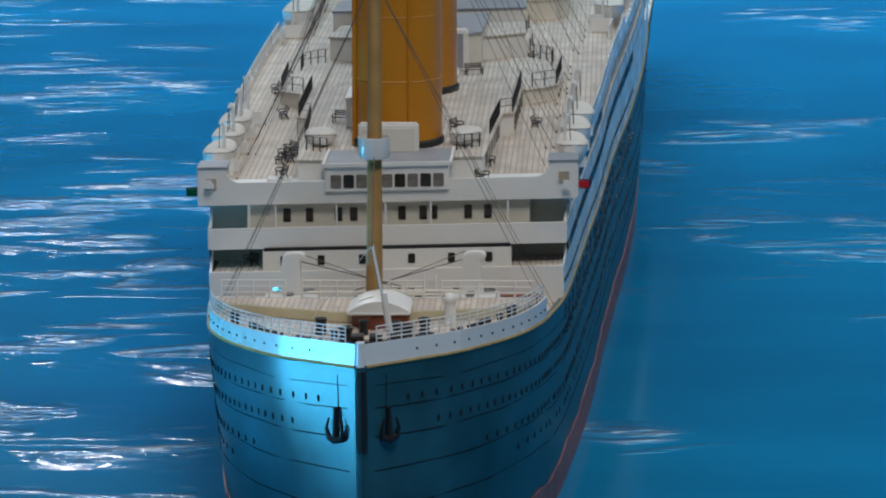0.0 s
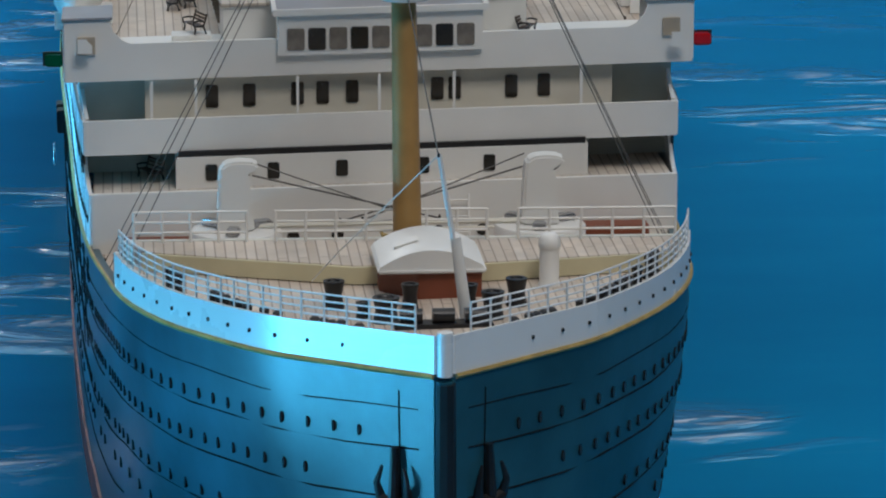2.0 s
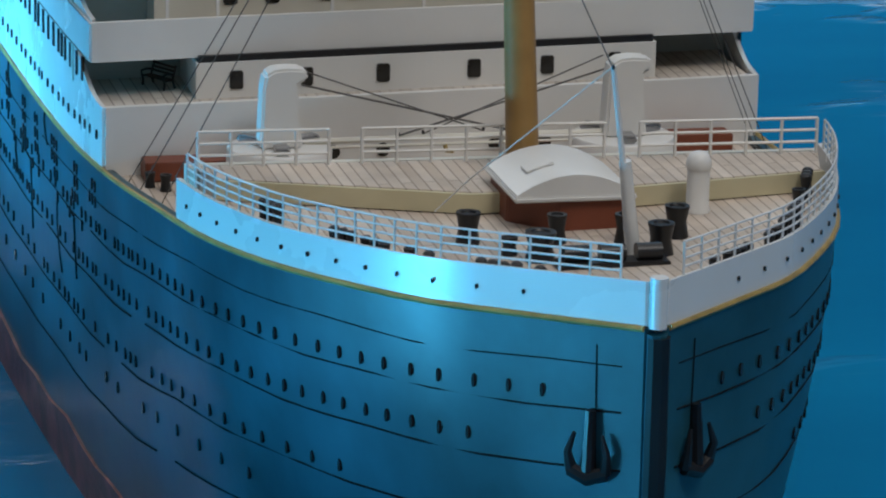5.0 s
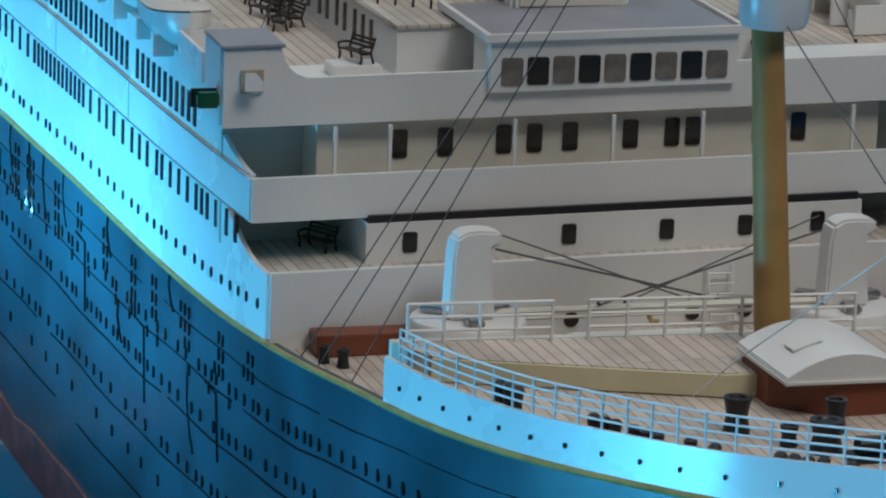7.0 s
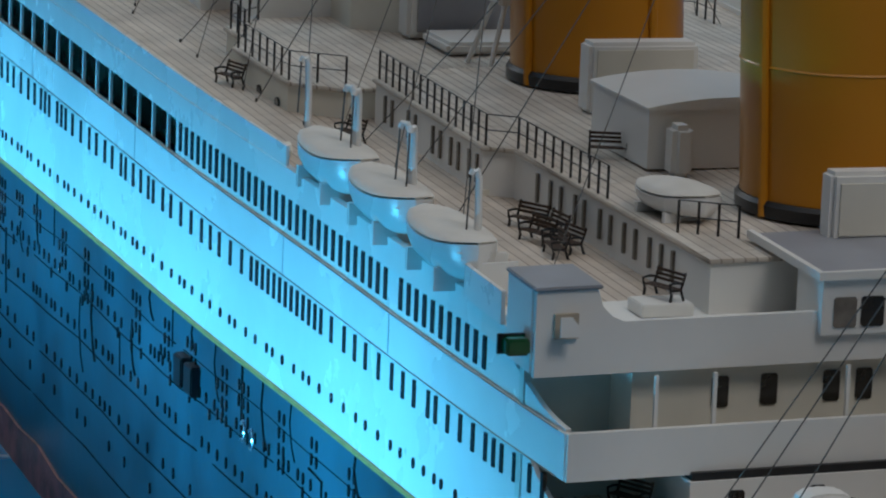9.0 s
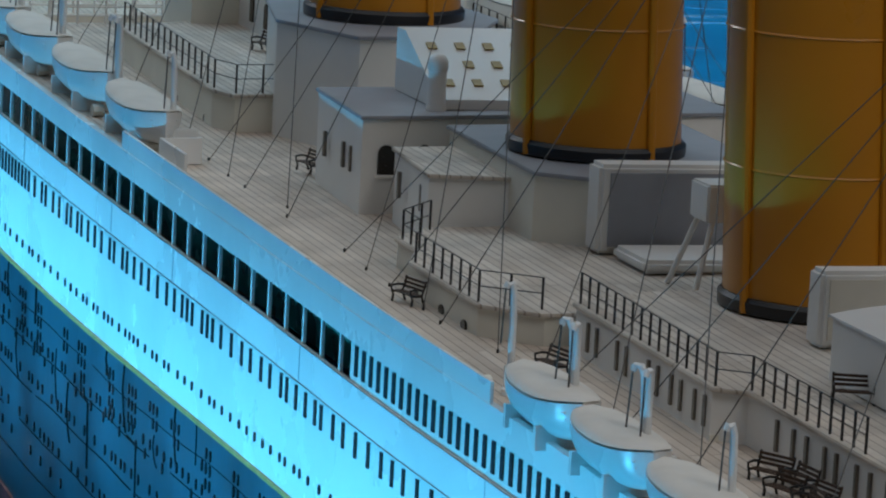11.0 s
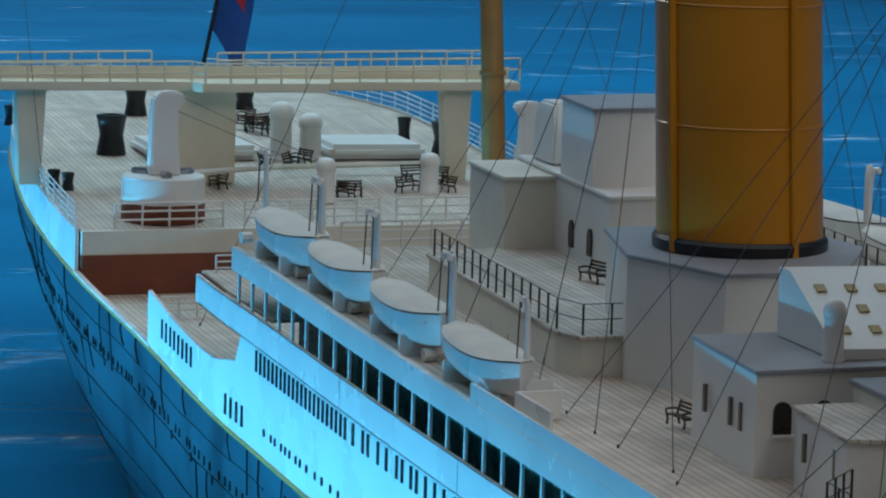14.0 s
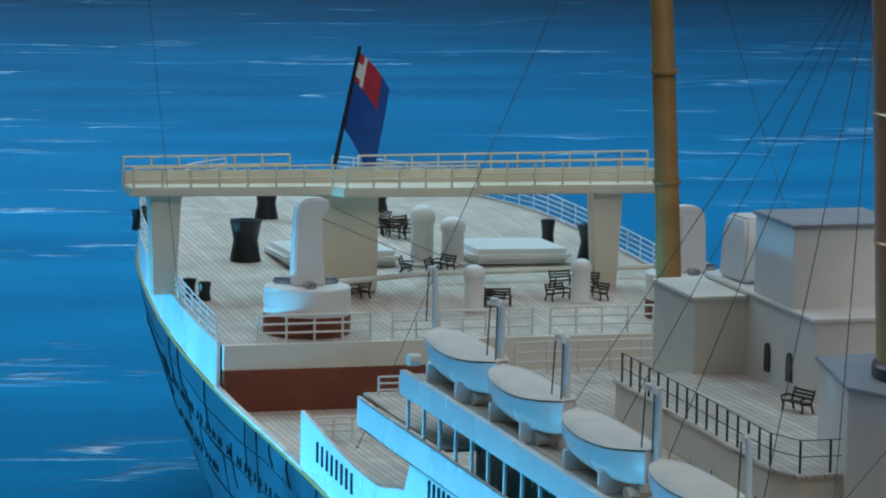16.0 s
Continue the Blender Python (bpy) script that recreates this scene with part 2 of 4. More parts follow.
gold_z = curve_through([(0.305, 0.1), (0.36, 0.0965), (0.42, 0.0925), (0.485, 0.0882), (0.57, 0.08), (0.65, 0.0755), (0.8, 0.0745), (1.2, 0.0745), (1.35, 0.0765), (1.5, 0.081), (1.62, 0.087), (1.765, 0.094), (2.05, 0.102), (2.3, 0.11)])
fore_z = curve_through([(0.305, 0.1162), (0.36, 0.1118), (0.42, 0.107), (0.485, 0.1042)])


def poop_top(y):
    return 0.1185 + 0.012 * max(0.0, y - 1.765)


def sheer(y):
    return 0.0095 * max(0.0, (y - 0.65) / 0.75) ** 1.4 if y > 0.65 else 0.0


def boat_z(y):
    return 0.157 + 0.7 * sheer(y)


def hull_x(y, z):
    """Half breadth of the hull at a height."""
    g = gold_z(y)
    if z >= g:
        return beam(y)
    t = min(1.0, (g - z) / (g - WATER))
    return beam(y) + (waterbeam(y) - beam(y)) * t ** 1.6


def spaced(a, b, n):
    return [a + (b - a) * i / n for i in range(n + 1)]


STATIONS = spaced(BOW, 0.36, 10) + spaced(0.37, 0.62, 18) + spaced(0.64, 1.6, 34) + spaced(1.62, 2.2, 24) + spaced(2.21, STERN, 8)


def shell(z_top, z_bot, y0, y1, thick=0.0022, out=0.0, rows=6, sides=(-1, 1), stations=None):
    """A skin along the ship's side between two heights, with thickness."""
    g = Geo()
    ys = stations or [y0] + [y for y in STATIONS if y0 + 1e-4 < y < y1 - 1e-4] + [y1]
    for s in sides:
        rings = []
        for y in ys:
            a, b = z_bot(y), z_top(y)
            zs = [a + (b - a) * k / rows for k in range(rows + 1)]
            o = [(CX(y) + s * (hull_x(y, z) + out), y, z) for z in zs]
            i = [(CX(y) + s * max(0.0005, hull_x(y, z) + out - thick), y, z) for z in reversed(zs)]
            rings.append(o + i)
        g.rings(rings)
    return g


def deck_sheet(y0, y1, zf, inset=0.002, n=16, thick=0.0012):
    g = Geo()
    ys = spaced(y0, y1, n)
    rings = []
    for y in ys:
        b = max(0.002, beam(y) - inset)
        c = CX(y)
        rings.append([(c - b, y, zf(y)), (c + b, y, zf(y)), (c + b, y, zf(y) - thick), (c - b, y, zf(y) - thick)])
    return g.rings(rings)


# the sea and the room round it
def sea_material():
    m = bpy.data.materials.new("painted_sea")
    m.use_nodes = True
    nt = m.node_tree
    b = nt.nodes["Principled BSDF"]
    b.inputs["Roughness"].default_value = 0.13
    b.inputs["Specular IOR Level"].default_value = 0.3
    tc = nt.nodes.new("ShaderNodeTexCoord")
    mp = nt.nodes.new("ShaderNodeMapping")
    mp.inputs["Scale"].default_value = (1.0, 2.2, 1.0)
    nt.links.new(tc.outputs["Object"], mp.inputs["Vector"])
    big = nt.nodes.new("ShaderNodeTexNoise")
    big.inputs["Scale"].default_value, big.inputs["Detail"].default_value = 1.6, 5
    nt.links.new(mp.outputs["Vector"], big.inputs["Vector"])
    r = nt.nodes.new("ShaderNodeValToRGB")
    r.color_ramp.elements[0].position, r.color_ramp.elements[1].position = 0.3, 0.72
    r.color_ramp.elements[0].color, r.color_ramp.elements[1].color = (0.004, 0.165, 0.35, 1), (0.007, 0.27, 0.53, 1)
    nt.links.new(big.outputs["Fac"], r.inputs["Fac"])
    def noise_at(scale, detail, distortion, size=(1.0, 1.0, 1.0)):
        mp2 = nt.nodes.new("ShaderNodeMapping")
        mp2.inputs["Scale"].default_value = size
        nt.links.new(tc.outputs["Object"], mp2.inputs["Vector"])
        n = nt.nodes.new("ShaderNodeTexNoise")
        n.inputs["Scale"].default_value, n.inputs["Detail"].default_value, n.inputs["Distortion"].default_value = scale, detail, distortion
        nt.links.new(mp2.outputs["Vector"], n.inputs["Vector"])
        return n.outputs["Fac"]

    def ramped(socket, lo, hi):
        q = nt.nodes.new("ShaderNodeMapRange")
        q.interpolation_type = "SMOOTHSTEP"
        q.inputs["From Min"].default_value, q.inputs["From Max"].default_value = lo, hi
        nt.links.new(socket, q.inputs["Value"])
        return q.outputs["Result"]

    def times(p, q):
        k = nt.nodes.new("ShaderNodeMath")
        k.operation = "MULTIPLY"
        for n, v in enumerate((p, q)):
            if isinstance(v, float):
                k.inputs[n].default_value = v
            else:
                nt.links.new(v, k.inputs[n])
        return k.outputs["Value"]

    sep = nt.nodes.new("ShaderNodeSeparateXYZ")
    nt.links.new(tc.outputs["Object"], sep.inputs["Vector"])
    # strokes thicken to the west, where lamp glints are painted in with them
    west = nt.nodes.new("ShaderNodeMapRange")
    for key, v in (("From Min", 0.1), ("From Max", -0.2), ("To Min", -0.05), ("To Max", 0.04)):
        west.inputs[key].default_value = v
    nt.links.new(sep.outputs["X"], west.inputs["Value"])
    aft = nt.nodes.new("ShaderNodeMapRange")
    for key, v in (("From Min", 0.9), ("From Max", 1.5), ("To Min", -0.04), ("To Max", 0.0)):
        aft.inputs[key].default_value = v
    nt.links.new(sep.outputs["Y"], aft.inputs["Value"])
    far = nt.nodes.new("ShaderNodeMapRange")
    for key, v in (("From Min", 2.1), ("From Max", 3.0), ("To Min", 0.0), ("To Max", -0.05)):
        far.inputs[key].default_value = v
    nt.links.new(sep.outputs["Y"], far.inputs["Value"])

    def plus(p, q):
        k = nt.nodes.new("ShaderNodeMath")
        nt.links.new(p, k.inputs[0])
        nt.links.new(q, k.inputs[1])
        return k.outputs["Value"]

    thick = plus(plus(noise_at(1.0, 3, 0.3, (1.9, 3.4, 1.0)), west.outputs["Result"]), plus(aft.outputs["Result"], far.outputs["Result"]))
    groups = ramped(thick, 0.44, 0.57)
    strokes = times(ramped(noise_at(1.0, 4, 0.9, (5.5, 13.0, 1.0)), 0.5, 0.66), groups)
    # white brushed crests, and lamp glints put into the base colour as white
    crest_glints = times(ramped(noise_at(1.0, 3, 1.2, (17.0, 44.0, 1.0)), 0.57, 0.63), strokes)
    mix = nt.nodes.new("ShaderNodeMix")
    mix.data_type = "RGBA"
    mix.inputs["B"].default_value = (0.3, 0.38, 0.55, 1)
    nt.links.new(times(strokes, 0.4), mix.inputs["Factor"])
    nt.links.new(r.outputs["Color"], mix.inputs["A"])
    mix2 = nt.nodes.new("ShaderNodeMix")
    mix2.data_type = "RGBA"
    mix2.inputs["B"].default_value = (0.85, 0.87, 0.9, 1)
    nt.links.new(crest_glints, mix2.inputs["Factor"])
    nt.links.new(mix.outputs["Result"], mix2.inputs["A"])
    nt.links.new(mix2.outputs["Result"], b.inputs["Base Color"])
    bp = nt.nodes.new("ShaderNodeBump")
    bp.inputs["Strength"].default_value, bp.inputs["Distance"].default_value = 1.0, 0.011
    nt.links.new(times(noise_at(1.0, 4, 0.8, (22.0, 34.0, 1.0)), strokes), bp.inputs["Height"])
    nt.links.new(bp.outputs["Normal"], b.inputs["Normal"])
    return m


SEA = sea_material()
sea = part("water", Geo().box(-5, 5, -5, 12, WATER - 0.05, WATER), SEA)
tagged(sea, "glossy blue painted sea with white brushed wave streaks and painted-in glints", "water", kind="structure")
for name, b in (("wall_west", (-5.1, -5, -5.1, 12.1)), ("wall_east", (5, 5.1, -5.1, 12.1)), ("wall_south", (-5, 5, -5.1, -5)), ("wall_north", (-5, 5, 12, 12.1))):
    tagged(part(name, Geo().box(*b, WATER - 0.05, 3.0), WALL), "plain grey wall closing the hall", "wall", kind="structure")
tagged(part("ceiling", Geo().box(-5.1, 5.1, -5.1, 12.1, 3.0, 3.1), WALL), "plain grey ceiling of the hall", "ceiling", kind="structure")

# the ship model: hull
ship = thing("ship_model", "large scale model of a four-funnel ocean liner in a painted sea", "ship model")
red_top = lambda y: -0.054 + 0.002 * math.sin(40 * y) + 0.0015 * math.sin(97 * y)
part("hull", shell(gold_z, red_top, BOW, STERN, thick=0.004, rows=12), HULL, ship, "slate blue painted hull with inked plate lines")
part("boot_topping", shell(lambda y: red_top(y) + 0.001, lambda y: WATER - 0.01, BOW, STERN, thick=0.004, out=0.0012, rows=3), RED, ship, "rough dark red band at the waterline")
g = Geo()
for s in (-1, 1):
    g.tube([(CX(y) + s * (beam(y) + 0.0003), y, gold_z(y)) for y in STATIONS], 0.0011, 6)
part("gold_line", g, GOLD, ship, "thin dull gold stripe")
g = Geo().tube([(0, BOW - 0.001, z) for z in spaced(WATER, 0.0985, 10)], 0.0034, 8)
part("stem", g, HULL, ship)
part("stem_streak", Geo().tube([(0.0005, BOW - 0.0016, z) for z in spaced(0.04, 0.0975, 8)], 0.0039, 8, 0.0037), BLACK, ship, "dark tarred streak down the stem")
g = Geo().tube([(0, BOW - 0.001, z) for z in spaced(0.1005, 0.1178, 4)], 0.003, 10)
part("stem_cap", g, SIDE_WHITE, ship)
bul = part("forecastle_bulwark", shell(fore_z, lambda y: gold_z(y) + 0.001, BOW, 0.486, thick=0.0018, rows=3), SIDE_WHITE, ship)

# white sides amidships
c_top = lambda y: 0.1035 + sheer(y) + (0.0145 * min(1.0, max(0.0, (y - 0.588) / 0.04)) ** 2.2)
c_top_aft = lambda y: min(c_top(y), curve_through([(1.3, 0.2), (1.46, 0.2), (1.475, 0.122), (1.49, 0.113), (1.51, 0.1085), (1.56, 0.1095), (1.625, 0.1155)])(y)) if y > 1.44 else c_top(y)
for s in (-1, 1):
    part("lower_side", shell(c_top_aft, lambda y: gold_z(y) + 0.001, 0.5845, 1.625, thick=0.0018, rows=3, stations=spaced(0.5845, 0.66, 16) + spaced(0.68, 1.44, 26) + spaced(1.45, 1.625, 24), sides=(s,)), SIDE_WHITE, ship)
b_bot = lambda y: 0.1178 + sheer(y)
b_top = lambda y: 0.133 + 0.8 * sheer(y)
for s in (-1, 1):
    part("middle_strip", shell(b_top, b_bot, 0.6, 1.536, thick=0.0018, out=0.0012, rows=2, sides=(s,)), SIDE_WHITE, ship)
a_top = lambda y: 0.134 + 0.8 * sheer(y) + 0.0155 * min(1.0, max(0.0, (y - 0.602) / 0.048)) ** 1.8
for s in (-1, 1):
    part("upper_side", shell(a_top, lambda y: b_top(y) - 0.001, 0.602, 0.945, thick=0.0018, rows=3, stations=spaced(0.602, 0.68, 16) + spaced(0.69, 0.945, 12), sides=(s,)), SIDE_WHITE, ship)
for s in (-1, 1):
    part("deck_edge", shell(lambda y: boat_z(y) + 0.002, lambda y: boat_z(y) - 0.0085, 0.632, 1.482, thick=0.003, out=0.0016, rows=2, sides=(s,)), SIDE_WHITE, ship)
for s in (-1, 1):
    part("side_plate", shell(lambda y: boat_z(y) + 0.0095, lambda y: boat_z(y) + 0.0015, 0.83, 1.2, thick=0.0012, out=0.0012, rows=2, sides=(s,)), SIDE_WHITE, ship)
for s in (-1, 1):
    part("poop_bulwark", shell(poop_top, lambda y: gold_z(y) + 0.001, 1.765, STERN, thick=0.002, rows=3, sides=(s,)), SIDE_WHITE, ship)
for s in (-1, 1):
    part("well_edge", shell(lambda y: gold_z(y) + 0.0022, lambda y: gold_z(y), 1.62, 1.766, thick=0.003, out=0.0008, rows=1, sides=(s,)), SIDE_WHITE, ship)

# decks
fore_deck = lambda y: max(0.0985, fore_z(y) - 0.011)
part("forecastle_deck", deck_sheet(0.312, 0.484, fore_deck, 0.003, 18), DECK, ship)
part("raised_deck", Geo().prism([(-0.1085, 0.4755), (-0.024, 0.4445), (0.03, 0.4425), (0.106, 0.4485), (0.1135, 0.47), (-0.117, 0.4925)], 0.099, 0.1065), DECK, ship)
g = Geo().prism([(-0.11, 0.4745), (-0.0245, 0.443), (0.0305, 0.441), (0.1075, 0.4472), (0.107, 0.4482), (0.03, 0.4424), (-0.024, 0.4444), (-0.1095, 0.4756)], 0.099, 0.1062)
part("deck_riser", g, RISER, ship, "yellowed cream painted step")
part("fore_well_deck", deck_sheet(0.47, 0.605, lambda y: 0.0765, 0.002, 6), DECK, ship)
part("forecastle_end", Geo().prism([(-0.117, 0.4926), (0.1135, 0.4702), (0.114, 0.473), (-0.117, 0.4956)], 0.0766, 0.1066), CREAM, ship)
part("boat_deck", deck_sheet(0.63, 1.482, boat_z, 0.001, 20), DECK, ship)
part("aft_deck", deck_sheet(1.44, 1.54, lambda y: 0.1335 + 0.8 * sheer(y), 0.003, 4), DECK, ship)
part("lower_aft_deck", deck_sheet(1.44, 1.64, lambda y: 0.1015, 0.003, 5), DECK, ship)
part("aft_well_deck", deck_sheet(1.6, 1.77, lambda y: 0.083, 0.002, 6), DECK, ship)
part("poop_deck", deck_sheet(1.765, STERN - 0.004, lambda y: poop_top(y) - 0.0013, 0.003, 18), DECK, ship)
part("poop_front", Geo().box(-0.138, 0.152, 1.762, 1.766, 0.1045, 0.1172), CREAM, ship)
part("poop_front_lower", Geo().box(-0.03, 0.152, 1.762, 1.766, 0.082, 0.1045), CREAM, ship)
part("poop_front_base", Geo().box(-0.138, -0.03, 1.7615, 1.766, 0.082, 0.1045), BROWN, ship)
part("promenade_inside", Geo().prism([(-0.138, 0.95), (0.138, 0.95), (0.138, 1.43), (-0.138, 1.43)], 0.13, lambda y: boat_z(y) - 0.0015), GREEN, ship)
part("well_house", Geo().box(-0.1, 0.1, 1.38, 1.47, 0.102, 0.142), CREAM, ship)

# bridge front
part("well_bulkhead", Geo().box(-0.1315, 0.1315, 0.583, 0.5855, 0.0765, 0.1038), WHITE, ship)
part("lower_front_house", Geo().box(-0.0935, 0.0935, 0.5965, 0.66, 0.1015, 0.1158), WHITE, ship)
# solid black box: the shade under the front strip, put in as colour
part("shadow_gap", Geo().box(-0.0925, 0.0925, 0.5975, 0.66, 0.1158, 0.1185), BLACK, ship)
part("recess_floor", Geo().box(-0.131, 0.131, 0.586, 0.66, 0.1003, 0.1015), ROOF, ship)
part("recess_back", Geo().box(-0.137, 0.137, 0.632, 0.636, 0.1015, 0.158), RECESS, ship)
part("front_strip", Geo().box(-0.1345, 0.1345, 0.599, 0.601, 0.1175, 0.1332), WHITE, ship)
part("promenade_floor", Geo().box(-0.133, 0.133, 0.601, 0.64, 0.1195, 0.1212), ROOF, ship)
part("upper_front_wall", Geo().box(-0.107, 0.107, 0.615, 0.64, 0.1212, 0.1495), CREAM, ship)
for x in (-0.104, -0.084, -0.038, -0.001, 0.033, 0.091):
    part("pillar", Geo().box(x - 0.0006, x + 0.0006, 0.602, 0.6032, 0.1212, 0.1495), WHITE, ship)
part("bridge_floor", Geo().box(-0.141, 0.141, 0.612, 0.66, 0.1492, 0.1572), WHITE, ship)
front = [(-0.143, 0.149), (0.143, 0.149), (0.143, 0.177), (0.1225, 0.177), (0.1205, 0.171), (0.117, 0.1675), (0.113, 0.1658), (-0.113, 0.1658), (-0.117, 0.1675), (-0.1205, 0.171), (-0.1225, 0.177), (-0.143, 0.177)]
g = Geo()
g.rings([[(x, 0.609, z) for x, z in front], [(x, 0.611, z) for x, z in front]])
part("bridge_bulwark", g, WHITE, ship)

# wing cabs of the bridge
for s in (-1, 1):
    a, b = sorted((s * 0.122, s * 0.143))
    part("wing_cab", Geo().box(s * 0.143 - 0.0008, s * 0.143 + 0.0008, 0.611, 0.632, 0.15, 0.177), WHITE, ship)
    part("wing_cab_back", Geo().box(a, b, 0.631, 0.6325, 0.1575, 0.177), WHITE, ship)
    part("wing_roof", Geo().box(a - 0.001, b + 0.001, 0.608, 0.634, 0.177, 0.1783), GREY, ship, bevel=0.0004)
    f = Geo().rings([[(s * 0.133 + dx, yy, 0.1655 + dz) for dx, dz in ((-0.004, -0.004), (0.004, -0.004), (0.004, 0.004), (-0.004, 0.004))] for yy in (0.6078, 0.609)])
    w = part("wing_window", f, TAN, ship)
    part("opening", Geo().rings([[(s * 0.133 + dx, yy, 0.1655 + dz) for dx, dz in ((-0.0032, -0.0032), (0.0032, -0.0032), (0.0032, 0.0002), (0.0005, 0.0032), (-0.0032, 0.0032))] for yy in (0.6074, 0.6079)]), WHITE, w, "pale opening")
    light = thing("side_lamp", ("green" if s < 0 else "red") + " navigation lamp on the bridge wing", "lamp", "navigation lamps", at=(s * 0.1438, 0.612, 0.1558))
    part("lens", Geo().box(min(0, s * 0.008), max(0, s * 0.008), -0.002, 0.004, 0.0, 0.0055), LENS_GREEN if s < 0 else LENS_RED, light, bevel=0.0008)
    part("screen", Geo().box(min(0, s * 0.009), max(0, s * 0.009), 0.004, 0.0055, -0.0005, 0.006), BLACK, light)

# front windows
pane = Geo().rings([[(x, yy, z) for x, z in ((-0.0029, -0.0045), (-0.0022, -0.0052), (0.0022, -0.0052), (0.0029, -0.0045), (0.0029, 0.0045), (0.0022, 0.0052), (-0.0022, 0.0052), (-0.0029, 0.0045))] for yy in (-0.0006, 0.0)]).mesh("window", DARK, False)
for x in (-0.0765, -0.0595, -0.0375, -0.026, -0.0125, 0.0105, 0.0265, 0.0345, 0.0605, 0.0755):
    pane_at("window", pane, x, 0.615, 0.1392, parent=ship)
small = Geo().rings([[(x, yy, z) for x, z in ((-0.0027, -0.003), (-0.002, -0.0037), (0.002, -0.0037), (0.0027, -0.003), (0.0027, 0.003), (0.002, 0.0037), (-0.002, 0.0037), (-0.0027, 0.003))] for yy in (-0.0006, 0.0)]).mesh("window", DARK, False)
for x in (-0.0775, -0.0495, -0.0185, 0.0185, 0.0485, 0.0765):
    pane_at("window", small, x, 0.5965, 0.1087, parent=ship)
for x in (-0.12, 0.12):
    pane_at("window", small, x, 0.632, 0.1155, parent=ship)

# wheelhouse
house = part("wheelhouse", Geo().box(-0.0465, 0.0465, 0.6065, 0.625, 0.1585, 0.1772), WHITE, ship)
for q in ((-0.049, 0.049, 0.6045, 0.606), (-0.049, -0.047, 0.6062, 0.658), (0.047, 0.049, 0.6062, 0.658)):
    part("roof_edge", Geo().box(*q, 0.177, 0.1798), WHITE, ship)
part("wheelhouse_top", Geo().box(-0.047, 0.047, 0.606, 0.658, 0.1772, 0.1785), GREY, ship)
wpane = Geo().rings([[(x, yy, z) for x, z in ((-0.004, -0.0042), (-0.0033, -0.005), (0.0033, -0.005), (0.004, -0.0042), (0.004, 0.0042), (0.0033, 0.005), (-0.0033, 0.005), (-0.004, 0.0042))] for yy in (-0.0006, 0.0)])
shade = material("wheelhouse_glass", (0.19, 0.165, 0.14), 0.15, vary=0.25, scale=120)
wmesh = wpane.mesh("window", shade, False)
dmesh = wpane.mesh("window", DARK, False)
for k in range(9):
    pane_at("window", dmesh if k in (1, 3, 5, 7) else wmesh, -0.0385 + 0.00965 * k, 0.6065, 0.1658, parent=ship)


# deckhouses
def deckhouse(poly, z1, roof=ROOF, z0=None, wall=CREAM, over=0.0012, lip=0.0016):
    cx, cy = sum(p[0] for p in poly) / len(poly), sum(p[1] for p in poly) / len(poly)
    h = part("deckhouse", Geo().prism(poly, z0 if z0 is not None else (lambda y: boat_z(y) - 0.001), z1 - lip), wall, ship, smooth=False)
    big = [(x + over * (1 if x > cx else -1), y + over * (1 if y > cy else -1)) for x, y in poly]
    part("roof", Geo().prism(big, z1 - lip, z1), roof, h, smooth=False, bevel=0.0004)
    return h


def both(pts):
    """A plan closed by its mirror image; points run aft on the starboard side."""
    return [(x, y) for x, y in pts] + [(-x, y) for x, y in reversed(pts)]


deckhouse(both([(-0.0703, 0.64), (-0.0765, 0.784), (-0.0865, 0.79), (-0.0865, 0.893), (-0.05, 0.905)]), 0.1758, wall=WHITE)
deckhouse(both([(-0.095, 0.9), (-0.114, 0.915), (-0.115, 0.972), (-0.106, 0.988), (-0.106, 1.008), (-0.088, 1.022)]), 0.1705)
deckhouse([(-0.085, 1.03), (-0.08, 1.075), (0.075, 1.075), (0.08, 1.03), (0.05, 1.02), (-0.045, 1.02)], 0.19, wall=WHITE)
deckhouse([(-0.055, 1.0), (-0.055, 1.08), (0.045, 1.08), (0.045, 1.0), (0.02, 0.985), (-0.03, 0.985)], 0.1975, GREY)
deckhouse([(-0.089, 1.088), (-0.086, 1.143), (0.07, 1.143), (0.075, 1.088)], 0.2, GREY, wall=WHITE)
deckhouse(both([(-0.088, 1.237), (-0.094, 1.25), (-0.089, 1.4), (-0.05, 1.41)]), 0.1785)
deckhouse([(-0.072, 1.232), (-0.058, 1.282), (0.02, 1.285), (0.03, 1.232), (0.0, 1.19), (-0.05, 1.19)], 0.2125, GREY, wall=WHITE)
deckhouse([(-0.052, 1.405), (-0.052, 1.445), (-0.028, 1.445), (-0.028, 1.405)], 0.211, CREAM)
deckhouse([(-0.028, 1.345), (-0.028, 1.445), (0.06, 1.445), (0.06, 1.345)], 0.213, WHITE, wall=WHITE)
deckhouse([(-0.028, 1.365), (-0.028, 1.4), (0.02, 1.4), (0.02, 1.365)], 0.2475, GREY, z0=0.213, wall=WHITE)


